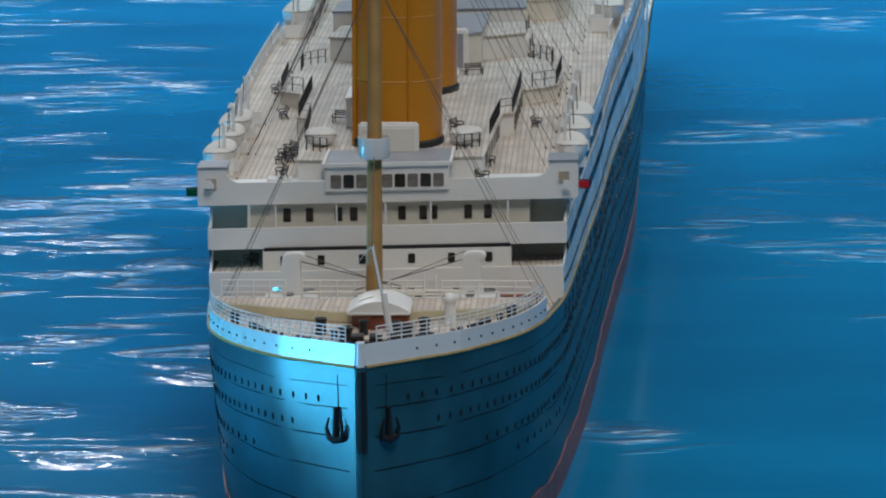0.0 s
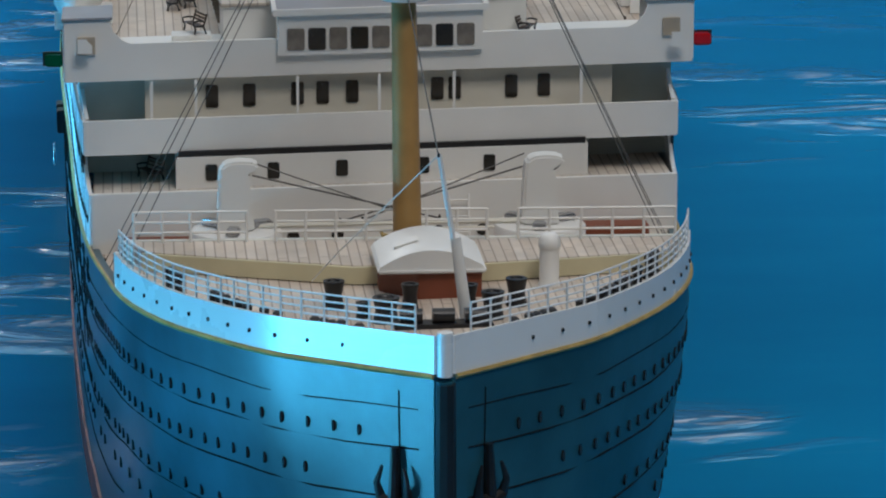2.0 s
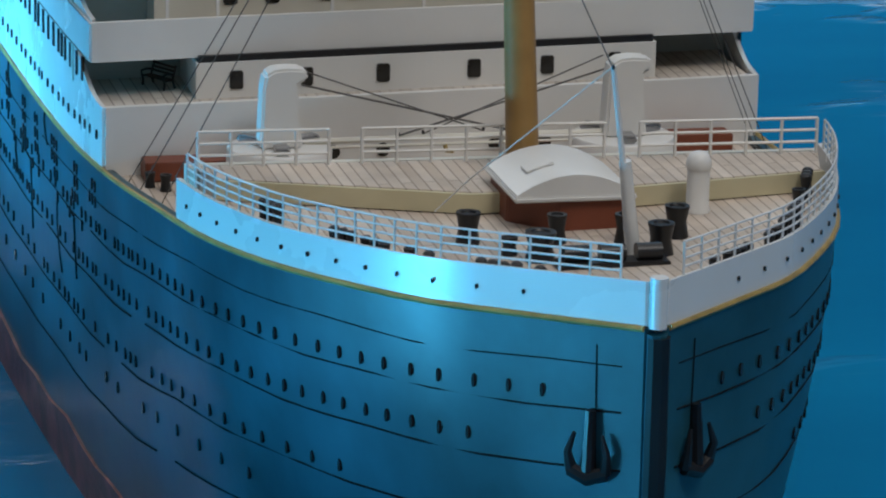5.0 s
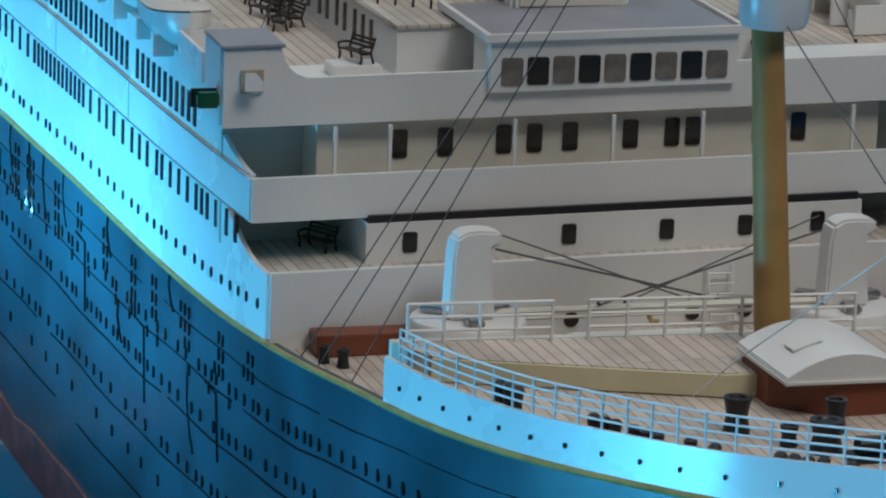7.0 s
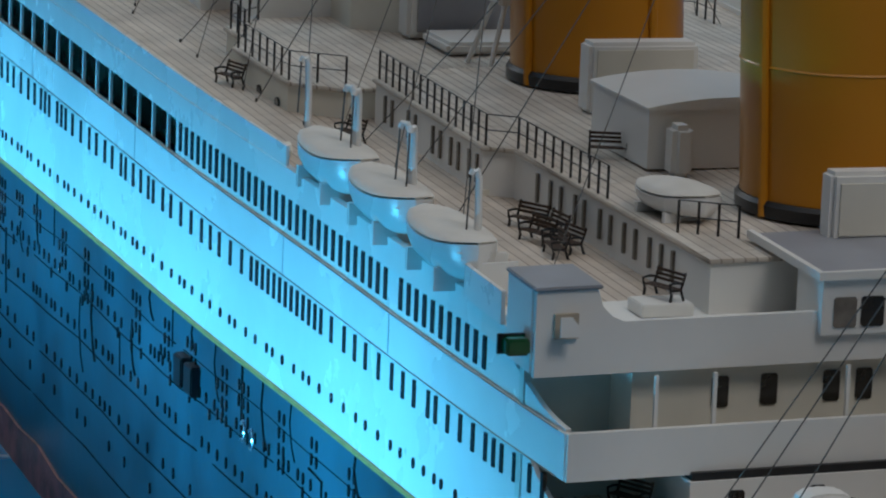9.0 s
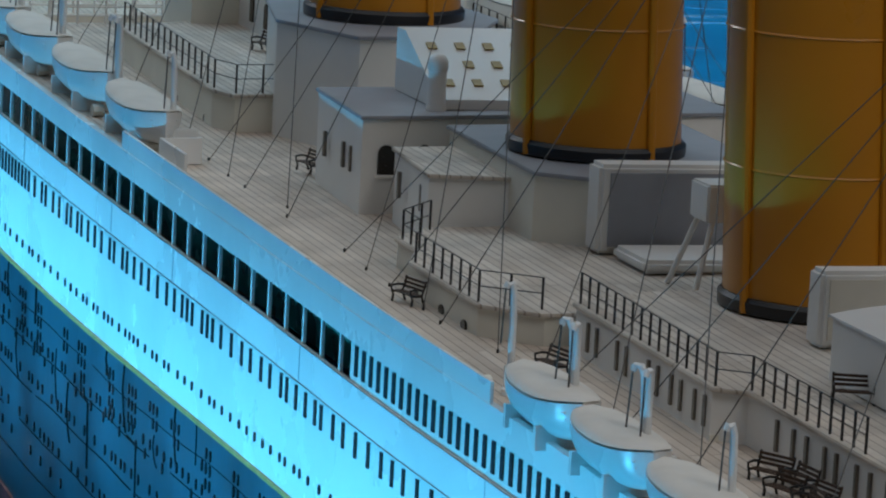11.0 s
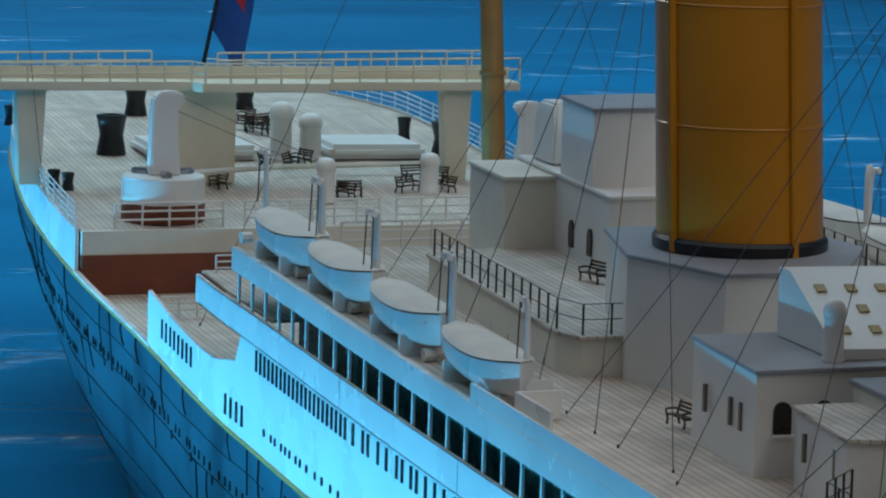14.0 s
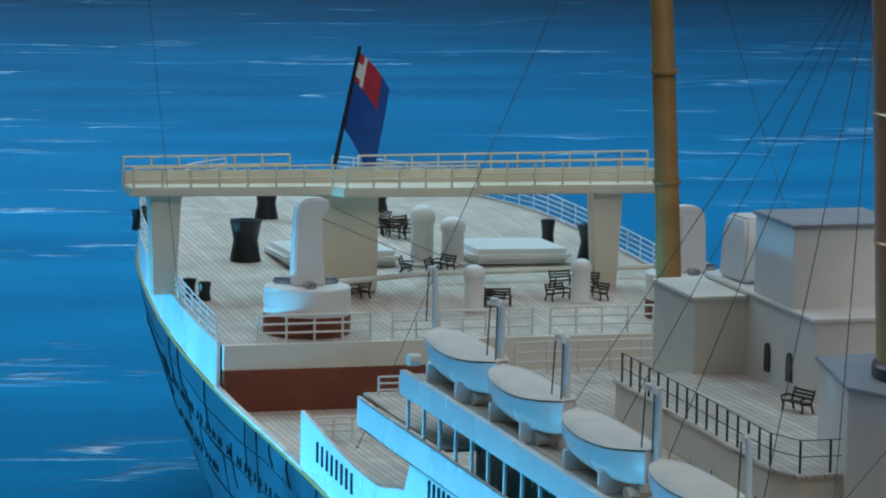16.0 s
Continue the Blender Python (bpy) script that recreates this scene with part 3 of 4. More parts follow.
# funnels
def funnel(x, y, z, label):
    r = 0.0335
    f = thing("funnel", label, "funnel", "funnels", at=(x, y, z))
    lean = lambda h: 0.12 * h
    rings = []
    for h in [0.002, 0.03, 0.06, 0.1, 0.14, 0.2]:
        rings.append([(r * math.cos(2 * math.pi * i / 40), lean(h) + r * 1.05 * math.sin(2 * math.pi * i / 40), h) for i in range(40)])
    part("chimney_body", Geo().rings(rings), OCHRE, f)
    part("top_band", Geo().rings([[(px * 1.0, py, pz) for px, py, pz in [(r * math.cos(2 * math.pi * i / 40), lean(h) + r * 1.05 * math.sin(2 * math.pi * i / 40), h) for i in range(40)]] for h in (0.2, 0.245)]), BLACK, f)
    part("base_ring", Geo().lathe(0, 0, [(r * 1.05, 0.0), (r * 1.055, 0.004), (r * 1.02, 0.0055)], 40, sy=1.05), BLACK, f)
    for h in (0.05, 0.098, 0.15):
        part("seam", Geo().rings([[((r + d) * math.cos(2 * math.pi * i / 40), lean(h) + (r * 1.05 + d) * math.sin(2 * math.pi * i / 40), h + e) for i in range(40)] for d, e in ((0.0, -0.0006), (0.0005, 0), (0.0, 0.0006))], False, False), OCHRE, f)
    for a in (-72, 200):
        ca, sa = math.cos(radians(a)), math.sin(radians(a))
        part("steam_pipe", Geo().tube([(ca * (r + 0.001), lean(h) + sa * (r * 1.05 + 0.001), h) for h in (0.0, 0.06, 0.12, 0.2)], 0.0017, 8), OCHRE, f)
    return f


FUNNELS = [(0.0025, 0.692, 0.1758), (0.0, 0.881, 0.1758), (-0.014, 1.034, 0.1975), (-0.02, 1.239, 0.2125)]
for p in FUNNELS:
    funnel(*p, "tall ochre funnel with a black foot ring and riveted seams")

# foremast
mast = thing("foremast", "tall buff wooden foremast with a white lookout drum", "mast", at=(-0.0005, 0.462, 0.1066))
part("pole", Geo().tube([(0, 0, 0), (0, 0.02, 0.1), (0, 0.07, 0.35)], 0.0062, 14, 0.0045), MAST, mast)
part("lookout_drum", Geo().lathe(0, 0.016, [(0.0102, 0.105), (0.0115, 0.1075), (0.0117, 0.1205), (0.011, 0.1205), (0.0108, 0.109), (0.0, 0.107)], 24), SIDE_WHITE, mast)
aft_mast = thing("mainmast", "buff wooden mainmast aft of the deckhouses", "mast", at=(0.002, 1.535, 0.134))
part("pole", Geo().tube([(0, 0, 0), (0, 0.015, 0.1), (0, 0.05, 0.3)], 0.0062, 14, 0.005), MAST, aft_mast)

# open promenade stanchions and side windows
for s in (-1, 1):
    for k in range(30):
        y = 0.955 + 0.018 * k
        if y < 1.48:
            x = s * (beam(y) - 0.0005)
            part("stanchion", Geo().box(x - 0.0006, x + 0.0006, y - 0.0008, y + 0.0008, b_top(y) - 0.001, boat_z(y) - 0.007), SIDE_WHITE, ship)


def port_mesh(name, h, w, rounded):
    """A dark pane that faces starboard."""
    n = 10 if rounded else 4
    if rounded:
        ring = [(w * math.cos(2 * math.pi * i / n), h * math.sin(2 * math.pi * i / n)) for i in range(n)]
    else:
        ring = [(-w, -h), (w, -h), (w, h), (-w, h)]
    return Geo().rings([[(xx, a, b) for a, b in ring] for xx in (-0.0007, 0.0007)]).mesh(name, DARK, False)


tall, mid, oval, slot = port_mesh("window", 0.0056, 0.0014, False), port_mesh("window", 0.0048, 0.0012, False), port_mesh("porthole", 0.002, 0.0011, True), port_mesh("porthole", 0.0024, 0.0009, True)
dot = port_mesh("porthole", 0.0009, 0.0006, True)
rng = random.Random(4)
spots = []
for k in range(44):
    y = 0.662 + 0.0066 * k
    if not 0.731 < y < 0.741 and y < 0.944:
        spots.append((tall, "window", y, 0.1415 + 0.8 * sheer(y)))
y = 0.616
while y < 1.455:
    spots.append((mid, "window", y, 0.1108 + sheer(y)))
    y += 0.0055 if (0.79 < y < 0.86 or y > 1.33) else rng.choice((0.0095, 0.0095, 0.0115, 0.006))
for k in range(8):
    spots.append((mid, "window", 1.545 + 0.0075 * k, 0.1005 + 0.03 * (k * 0.0075)))
for k in range(4):
    spots.append((mid, "window", 1.468 + 0.0075 * k, 0.0915))
y = 0.592
while y < 1.44:
    spots.append((oval, "porthole", y, gold_z(y) + 0.0125))
    y += rng.choice((0.0085, 0.0095, 0.011, 0.0055))
for y in spaced(0.335, 0.475, 12):
    spots.append((dot, "porthole", y, (gold_z(y) + fore_z(y)) / 2))
hull_ports = []
for off, step, y0, y1 in ((0.0255, 0.0088, 0.33, 2.05), (0.031, 0.022, 0.62, 1.6), (0.0445, 0.0092, 0.35, 1.9), (0.069, 0.012, 0.4, 1.75), (0.086, 0.02, 0.45, 1.5)):
    y = y0
    while y < y1:
        hull_ports.append((slot, "porthole", y, gold_z(y) - off))
        y += step * (rng.choice((0.9, 1.0, 1.0, 1.1)) if y < 0.52 else rng.choice((0.55, 0.8, 1.0, 1.0, 1.6)))
for k in range(26):
    y = 0.6 + 0.032 * k + rng.uniform(-0.006, 0.006)
    for row in range(rng.choice((2, 3, 4))):
        for q in range(rng.choice((2, 2, 3))):
            hull_ports.append((slot, "porthole", y + 0.0045 * q, gold_z(y) - 0.0095 - 0.0062 * row))
port_side = Geo()
for i, (me, name, y, z) in enumerate(spots + hull_ports):
    w = math.degrees(math.atan2(hull_x(y + 0.004, z) - hull_x(y - 0.004, z), 0.008))
    if y < 1.5 or z > 0.05:
        pane_at(name, me, -hull_x(y, z) + CX(y), y, z, 0.62 * w, parent=ship)
    if y < 1.3:
        port_side.add([Matrix.Translation((hull_x(y, z), y, z)) @ Matrix.Rotation(radians(-w), 4, "Z") @ v.co for v in me.vertices], [tuple(p.vertices) for p in me.polygons])
tagged(part("far_side_port", port_side, DARK, ship), kind="stuff")

# fine seams between the white side strips
for s in (-1, 1):
    for zf in (b_bot, b_top):
        part("strip_seam", Geo().tube([(s * (beam(y) + 0.0013), y, zf(y)) for y in spaced(0.605, 1.53, 40)], 0.0003, 4), SLIT, ship)
    for y in (0.735, 0.83, 0.99, 1.13, 1.21, 1.34):
        part("panel_seam", Geo().tube([(s * (beam(y) + 0.0013), y, b_bot(y) + 0.0005), (s * (beam(y) + 0.0013), y, b_top(y) - 0.0005)], 0.0002, 4), GREY, ship)

# inked plate seams and drain pipes on the hull
for off, r in ((0.03, 0.00035), (0.0505, 0.0004), (0.074, 0.0004), (0.1, 0.0004), (0.014, 0.00025)):
    for s in (-1, 1):
        y = 0.31
        while y < 2.1:
            ln = rng.uniform(0.12, 0.3)
            ys = spaced(y, min(2.2, y + ln), 12)
            part("seam", Geo().tube([(CX(q) + s * (hull_x(q, gold_z(q) - off) + 0.0001), q, gold_z(q) - off + 0.0009 * math.sin(31 * q) + 0.0005 * math.sin(83 * q + off * 900)) for q in ys], r, 4), INK, ship)
            y += ln + rng.uniform(0.004, 0.03)
for k in range(54):
    y = 0.64 + 0.025 * k + rng.uniform(-0.008, 0.008)
    z0 = gold_z(y) - rng.choice((0.0, 0.0, 0.02, 0.03))
    ln = rng.uniform(0.01, 0.034)
    pts = [(y, z0), (y + 0.0015, z0 - 0.4 * ln), (y - 0.001, z0 - 0.8 * ln), (y - 0.004, z0 - ln)] if k % 3 else [(y + 0.012, z0), (y, z0 - 0.001), (y, z0 - ln)]
    part("drain_line", Geo().tube([(CX(q) - hull_x(q, z) - 0.0002, q, z) for q, z in pts], rng.choice((0.00035, 0.0005, 0.0006)), 4), INK, ship)
for y, z in ((0.916, 0.0525), (0.9275, 0.053)):
    x = -hull_x(y, z)
    d = part("loading_door", Geo().box(x - 0.004, x + 0.001, y - 0.0045, y + 0.0045, z - 0.006, z + 0.006), BLACK, ship, bevel=0.0006)
    part("door_ring", Geo().tube([(x - 0.0045, y - 0.003 + 0.003 * math.cos(a), z + 0.004 * math.sin(a)) for a in spaced(0.6, 5.2, 10)], 0.0006, 5), SILVER, d)

# anchors
for s in (-1, 1):
    y, z = 0.3175, 0.054
    x = s * hull_x(y, z)
    an = thing("anchor", "black stockless anchor housed in the bow", "anchor", "bow anchors", at=(x, y, z), rz=s * 35)
    an.scale = (0.78, 0.85, 0.92)
    part("shank", Geo().tube([(0, -0.002, 0.016), (0, -0.003, -0.006)], 0.0022, 8, 0.003), BLACK, an)
    part("crown", Geo().tube([(-0.008, -0.003, -0.006), (0, -0.004, -0.0085), (0.008, -0.003, -0.006)], 0.0028, 8), BLACK, an)
    for q in (-1, 1):
        part("fluke", Geo().tube([(q * 0.0075, -0.003, -0.006), (q * 0.0085, -0.005, 0.001), (q * 0.006, -0.004, 0.008)], 0.0026, 7, 0.0008), BLACK, an)

# hawse seam at the bow
for side in (-1, 1):
    part("bow_seam", Geo().tube([(side * hull_x(0.3165, z), 0.3163, z) for z in spaced(0.045, 0.092, 8)], 0.00025, 4), INK, ship)


# railings
def railing(path, h, rails=3, r=0.0005, mat=WHITE, post=0.012, label="white painted metal railing", wire=None, group="railings"):
    grow = height(path[0][1])
    path, h, r, post = [lay(p) for p in path], h * grow, r * grow, post * grow
    t = thing("railing", label, "railing", group, true=path[0])
    o = Vector(path[0])
    pts = [Vector(p) - o for p in path]
    for k in range(rails):
        z = h * (k + 1) / rails
        part("rail", Geo().tube([p + Vector((0, 0, z)) for p in pts], wire or r, 5), mat, t)
    up = Geo().tube([(0, 0, -0.0004), (0, 0, h)], r * 1.15, 5).mesh("post", mat)
    for a, b in zip(pts, pts[1:]):
        n = max(1, round((b - a).length / post))
        for i in range(n + (1 if b is pts[-1] else 0)):
            part("post", up, None, t).location = a.lerp(b, i / n)
    return t


for s in (-1, 1):
    ys = spaced(0.478, 0.312, 22)
    railing([(s * (beam(y) - 0.0012), y, fore_z(y)) for y in ys], 0.0112, 4, 0.00042, SIDE_WHITE, 0.0085, label="white painted railing round the forecastle")
for a, b in ((-0.113, -0.066), (-0.054, 0.034), (0.047, 0.112)):
    railing([(a, 0.4785 - 0.098 * a, 0.1065), (b, 0.4785 - 0.098 * b, 0.1065)], 0.0135, 3, 0.0006, WHITE, 0.0125)
dark = "thin black wire railing on the deckhouse roof"
for s in (-1, 1):
    railing([(s * 0.0725, 0.715, 0.1758), (s * 0.0755, 0.784, 0.1758), (s * 0.0855, 0.79, 0.1758), (s * 0.0855, 0.892, 0.1758)], 0.0115, 2, 0.00045, BLACK, 0.0092, dark, 0.00025, "wire railings")
    railing([(s * 0.094, 0.905, 0.1705), (s * 0.113, 0.917, 0.1705), (s * 0.114, 0.972, 0.1705)], 0.0115, 2, 0.00045, BLACK, 0.011, dark, 0.00025, "wire railings")
    railing([(s * 0.105, 0.99, 0.1705), (s * 0.105, 1.006, 0.1705), (s * 0.088, 1.02, 0.1705)], 0.0115, 2, 0.00045, BLACK, 0.009, dark, 0.00025, "wire railings")
    railing([(s * 0.05, 1.239, 0.1785), (s * 0.087, 1.239, 0.1785), (s * 0.0925, 1.252, 0.1785), (s * 0.0885, 1.395, 0.1785)], 0.0125, 2, 0.00045, BLACK, 0.014, dark, 0.00025, "wire railings")
    railing([(s * 0.05, 0.662, 0.1758), (s * 0.067, 0.672, 0.1758)], 0.011, 2, 0.00045, BLACK, 0.007, dark, 0.00025, "wire railings")
zb = boat_z(1.48)
railing([(-0.1, 1.478, zb), (0.135, 1.478, zb)], 0.013, 3, 0.0006, WHITE, 0.014)
for s in (-1, 1):
    railing([(s * 0.14, 1.534, b_top(1.53)), (s * 0.1, 1.534, b_top(1.53))], 0.009, 3, 0.0005, WHITE, 0.01)
    railing([(s * 0.138, 1.622, 0.1025), (s * 0.11, 1.622, 0.1025)], 0.01, 3, 0.0005, WHITE, 0.01)


part("collar", Geo().lathe(0, 0, [(0.009, 0), (0.009, 0.002), (0.0075, 0.0035)], 18), WHITE, aft_mast)
part("cleat", Geo().box(-0.0065, 0.0065, -0.009, -0.006, 0.012, 0.0145), BLACK, aft_mast, bevel=0.0005)
for k in range(3):
    part("band", Geo().lathe(0, 0.15 * (0.05 + 0.05 * k), [(0.0064, 0.05 + 0.05 * k), (0.0066, 0.051 + 0.05 * k), (0.0064, 0.052 + 0.05 * k)], 18), MAST, aft_mast)

# lifeboats and davits
def lifeboat(length, width, depth):
    b = thing("lifeboat", "white clinker lifeboat under a canvas cover, on chocks beside the rail", "lifeboat", "lifeboats")
    rings, cover = [], []
    for i in range(13):
        u = -1 + 2 * i / 12
        w = width * math.sqrt(max(0.0, 1 - abs(u) ** 2.4)) + 0.0004
        lift = 0.22 * depth * u * u
        keel = 0.3 * depth * abs(u) ** 3
        rings.append([(w * math.cos(a), u * length, depth + lift - (depth + lift - keel) * math.sin(a) ** 0.8) for a in spaced(0.0, math.pi, 10)])
        cover.append([(w * 0.98 * math.cos(a), u * length * 0.99, depth + lift + 0.0007 + 0.0032 * math.sin(a) * (1 - u * u)) for a in spaced(0.0, math.pi, 8)] + [(0.0, u * length * 0.99, depth + lift - 0.0005)])
    part("hull", Geo().rings(rings), SIDE_WHITE, b)
    part("cover", Geo().rings(cover), CANVAS, b, "pale canvas cover")
    for k in (0.5, 0.75):
        for s in (-1, 1):
            part("strake", Geo().tube([(s * (width * math.sqrt(max(0, 1 - abs(u) ** 2.4)) * (0.55 + 0.45 * k) + 0.0002), u * length, depth * (0.25 + 0.7 * k) + 0.2 * depth * u * u) for u in spaced(-0.9, 0.9, 10)], 0.0004, 4), SIDE_WHITE, b)
    for u in (-0.5, 0.5):
        part("chock", Geo().prism([(-width * 0.9, u * length - 0.001), (width * 0.9, u * length - 0.001), (width * 0.9, u * length + 0.001), (-width * 0.9, u * length + 0.001)], -0.0035, depth * 0.35), SIDE_WHITE, b)
    return b


def davit(double):
    d = thing("davit", "white curved boat davit with rope falls" if double else "white boat davit standing at the rail", "davit", "boat davits")
    for q in ((-0.0022, 0.0022) if double else (0.0,)):
        part("arm", Geo().tube([(0, q * 0.5, 0), (0.0, q * 0.7, 0.022), (-0.0003, q, 0.032), (-0.001, q * 1.5, 0.0345), (-0.0022, q * 2.0, 0.0345), (-0.0028, q * 2.2, 0.033)], 0.0012, 8, 0.001), SIDE_WHITE, d)
        part("fall", Geo().tube([(-0.0028, q * 2.2, 0.033), (-0.0035, q * 2.6, 0.016)], 0.0003, 4), ROPE, d)
    part("foot", Geo().lathe(0, 0, [(0.0026, 0.0), (0.0026, 0.002), (0.0016, 0.003)], 10), SIDE_WHITE, d)
    part("bracket", Geo().box(-0.002, 0.0095, -0.0008, 0.0008, 0.0, 0.0095), SIDE_WHITE, d, bevel=0.0004)
    return d


CANVAS = material("boat_canvas", (0.66, 0.63, 0.58), 0.8, vary=0.06, scale=60, bump=0.3, bump_scale=150)
boat, big_boat = lifeboat(0.0265, 0.012, 0.0125), lifeboat(0.0365, 0.0125, 0.0135)
single, double = davit(False), davit(True)
for s in (-1, 1):
    fw, aft = [0.845, 0.797, 0.745, 0.686], [1.49, 1.419, 1.35, 1.265, 1.19]
    for row, b in ((fw, boat), (aft, big_boat)):
        for i, (p, q) in enumerate(zip(row, row[1:])):
            y = (p + q) / 2 - (0.019 if b is boat else 0.006)
            copy_thing(b, set_down(s * (0.1375 if b is boat else 0.1355), y, boat_z(y) + (0.0022 if b is boat else 0.0032), s * 2, True))
        for i, y in enumerate(row):
            copy_thing(single if i in (0, len(row) - 1) else double, set_down(s * 0.1325, y, boat_z(y), 0 if s < 0 else 180) @ Matrix.Diagonal((1.15, 1.15, 1.3 if row is aft else 1.12, 1)))
for o in (boat, big_boat, single, double):
    for c in [*o.children_recursive, o]:
        bpy.data.objects.remove(c)
collapsible = lifeboat(0.0195, 0.0118, 0.0072)
collapsible.matrix_basis = set_down(-0.0575, 0.692, 0.1764, 8)
copy_thing(collapsible, set_down(0.0555, 0.685, 0.1764, -8))
for s in (-1, 1):
    for y in (0.66, 1.165):
        part("boat_screen", Geo().box(s * 0.142 - 0.0007, s * 0.142 + 0.0007, y - 0.02, y + 0.012, boat_z(y) + 0.0005, boat_z(y) + 0.0115).box(min(s * 0.142, s * 0.124), max(s * 0.142, s * 0.124), y + 0.011, y + 0.0122, boat_z(y) + 0.0005, boat_z(y) + 0.0115), SIDE_WHITE, ship)
    for y in fw + aft:
        part("chock_block", Geo().tube([(s * 0.142, y + 0.006, boat_z(y) + 0.0028), (s * 0.137, y + 0.006, boat_z(y) + 0.0028)], 0.0028, 8), CREAM, ship)


# benches
def make_bench():
    b = thing("bench", "small garden bench with black iron ends and brown slats", "bench", "deck benches")
    for s in (-1, 1):
        x = s * 0.0078
        g = Geo().tube([(x, -0.0035, 0), (x, -0.003, 0.0025), (x, -0.0038, 0.004), (x, 0.0015, 0.0038), (x, 0.003, 0.0)], 0.0006, 5)
        g.tube([(x, -0.0038, 0.004), (x, -0.0042, 0.0062), (x, -0.001, 0.0066), (x, 0.002, 0.0062)], 0.0005, 5)
        g.tube([(x, 0.0015, 0.0038), (x, 0.003, 0.0075), (x, 0.0036, 0.0098)], 0.0005, 5)
        part("iron_end", g, BLACK, b, "black cast-iron end")
    for k in range(4):
        part("seat_slat", Geo().box(-0.0082, 0.0082, -0.0036 + 0.0014 * k, -0.0026 + 0.0014 * k, 0.004, 0.0044), WOOD, b)
    for k in range(3):
        z = 0.0055 + 0.0015 * k
        part("back_slat", Geo().box(-0.0082, 0.0082, 0.0018 + 0.0005 * k, 0.0022 + 0.0005 * k, z, z + 0.001), WOOD, b)
    return b


bench = make_bench()
bench.matrix_basis = set_down(-0.106, 0.868, boat_z(0.868), -78) @ Matrix.Diagonal((0.86, 0.86, 0.95, 1))
BENCHES = [(-0.083, 0.647, 0.1615, -70), (-0.085, 0.718, 0.157, -80), (-0.083, 0.735, 0.157, -84), (-0.091, 0.73, 0.157, -72), (-0.0915, 0.713, 0.157, -95), (-0.087, 0.747, 0.157, -60), (-0.0485, 0.767, 0.1758, -20), (-0.122, 0.958, 0.159, -75), (-0.0455, 1.0175, 0.1705, -30), (-0.0835, 1.1555, 0.162, -80),
           (-0.04, 1.333, 0.1785, -75), (0.073, 0.69, 0.157, 80), (0.07, 0.64, 0.157, 70), (0.102, 0.82, 0.157, 80), (0.045, 0.73, 0.1758, 70), (0.085, 1.057, 0.159, 75), (0.042, 0.96, 0.1705, 20), (-0.103, 0.932, 0.159, -100),
           (-0.027, 1.87, 0.1185, -80), (0.034, 1.835, 0.118, -60), (0.077, 1.85, 0.118, 30), (0.1, 1.85, 0.118, -70), (0.05, 2.03, 0.1205, -60), (0.06, 2.022, 0.1205, -70), (0.045, 2.045, 0.1205, -40), (0.075, 2.01, 0.1205, 80), (0.02, 1.93, 0.119, 70), (-0.1045, 0.6175, 0.1015, -60), (0.0521, 2.039, 0.1205, -20), (0.062, 2.05, 0.1205, 40), (0.056, 2.07, 0.1205, -80), (0.094, 1.885, 0.118, 20), (0.106, 1.88, 0.118, -50), (0.039, 1.84, 0.118, -10), (0.034, 1.925, 0.119, 60), (0.045, 1.935, 0.119, -70)]
for x, y, z, a in BENCHES:
    made = copy_thing(bench, set_down(x, y, z, a))
    made.scale = tuple(q * height(y) for q in (0.86, 0.86, 0.95))
tray = thing("deck_tray", "white card tray under a bench behind the bridge", "tray", at=(-0.085, 0.645, 0.157))
part("tray_body", Geo().box(-0.009, 0.009, -0.007, 0.007, 0, 0.0045), WHITE, tray, bevel=0.0004)

# deckhouse windows and doors
slit = port_mesh("window", 0.0052, 0.0009, False)
slit.materials[0] = SLIT
arch_ring = [(-0.0036, 0.0), (0.0036, 0.0), (0.0036, 0.0085)] + [(0.0036 * math.cos(a), 0.0085 + 0.0036 * math.sin(a)) for a in spaced(0.4, math.pi - 0.4, 5)] + [(-0.0036, 0.0085)]
arch = Geo().rings([[(a, yy, b) for a, b in arch_ring] for yy in (-0.0006, 0.0006)]).mesh("arched_window", DARK, False)
arch_frame = Geo().box(-0.0045, 0.0045, -0.0012, 0.0006, -0.001, 0.0).mesh("sill", WHITE, False)
for s in (-1, 1):
    for y in (0.64, 0.648, 0.656, 0.666, 0.674, 0.684, 0.692, 0.704, 0.711, 0.722, 0.73, 0.74):
        pane_at("window", slit, s * (0.0706 + 0.043 * (y - 0.615)), y + 0.025, 0.1665, parent=ship)
    for y in (0.764, 0.771, 0.781, 0.788, 0.798, 0.805, 0.822, 0.829, 0.845, 0.852):
        pane_at("window", slit, s * 0.0867, y + 0.03, 0.1665, parent=ship)
    for y in (1.1, 1.108, 1.128):
        pane_at("window", slit, s * 0.0885 if s < 0 else 0.0745, y, 0.18, parent=ship)
    for y in (1.04, 1.062):
        pane_at("window", slit, s * 0.0835, y, 0.178, parent=ship)
for x, y, z in ((-0.0785, 1.0878, 0.176), (-0.062, 1.0878, 0.176), (-0.0635, 1.0283, 0.168), (0.06, 1.0283, 0.168), (0.055, 1.0878, 0.176), (0.0, 1.3446, 0.182), (-0.0045, 1.3446, 0.182)):
    w = pane_at("arched_window", arch, x, y, z, parent=ship)
    part("sill", arch_frame, None, w)
for y in (1.365, 1.385):
    pane_at("arched_window", arch, -0.0284, y, 0.183, 90, parent=ship)
part("skirting", Geo().box(-0.087, 0.087, 0.7885, 0.7895, 0.156, 0.1598), CREAM, ship)
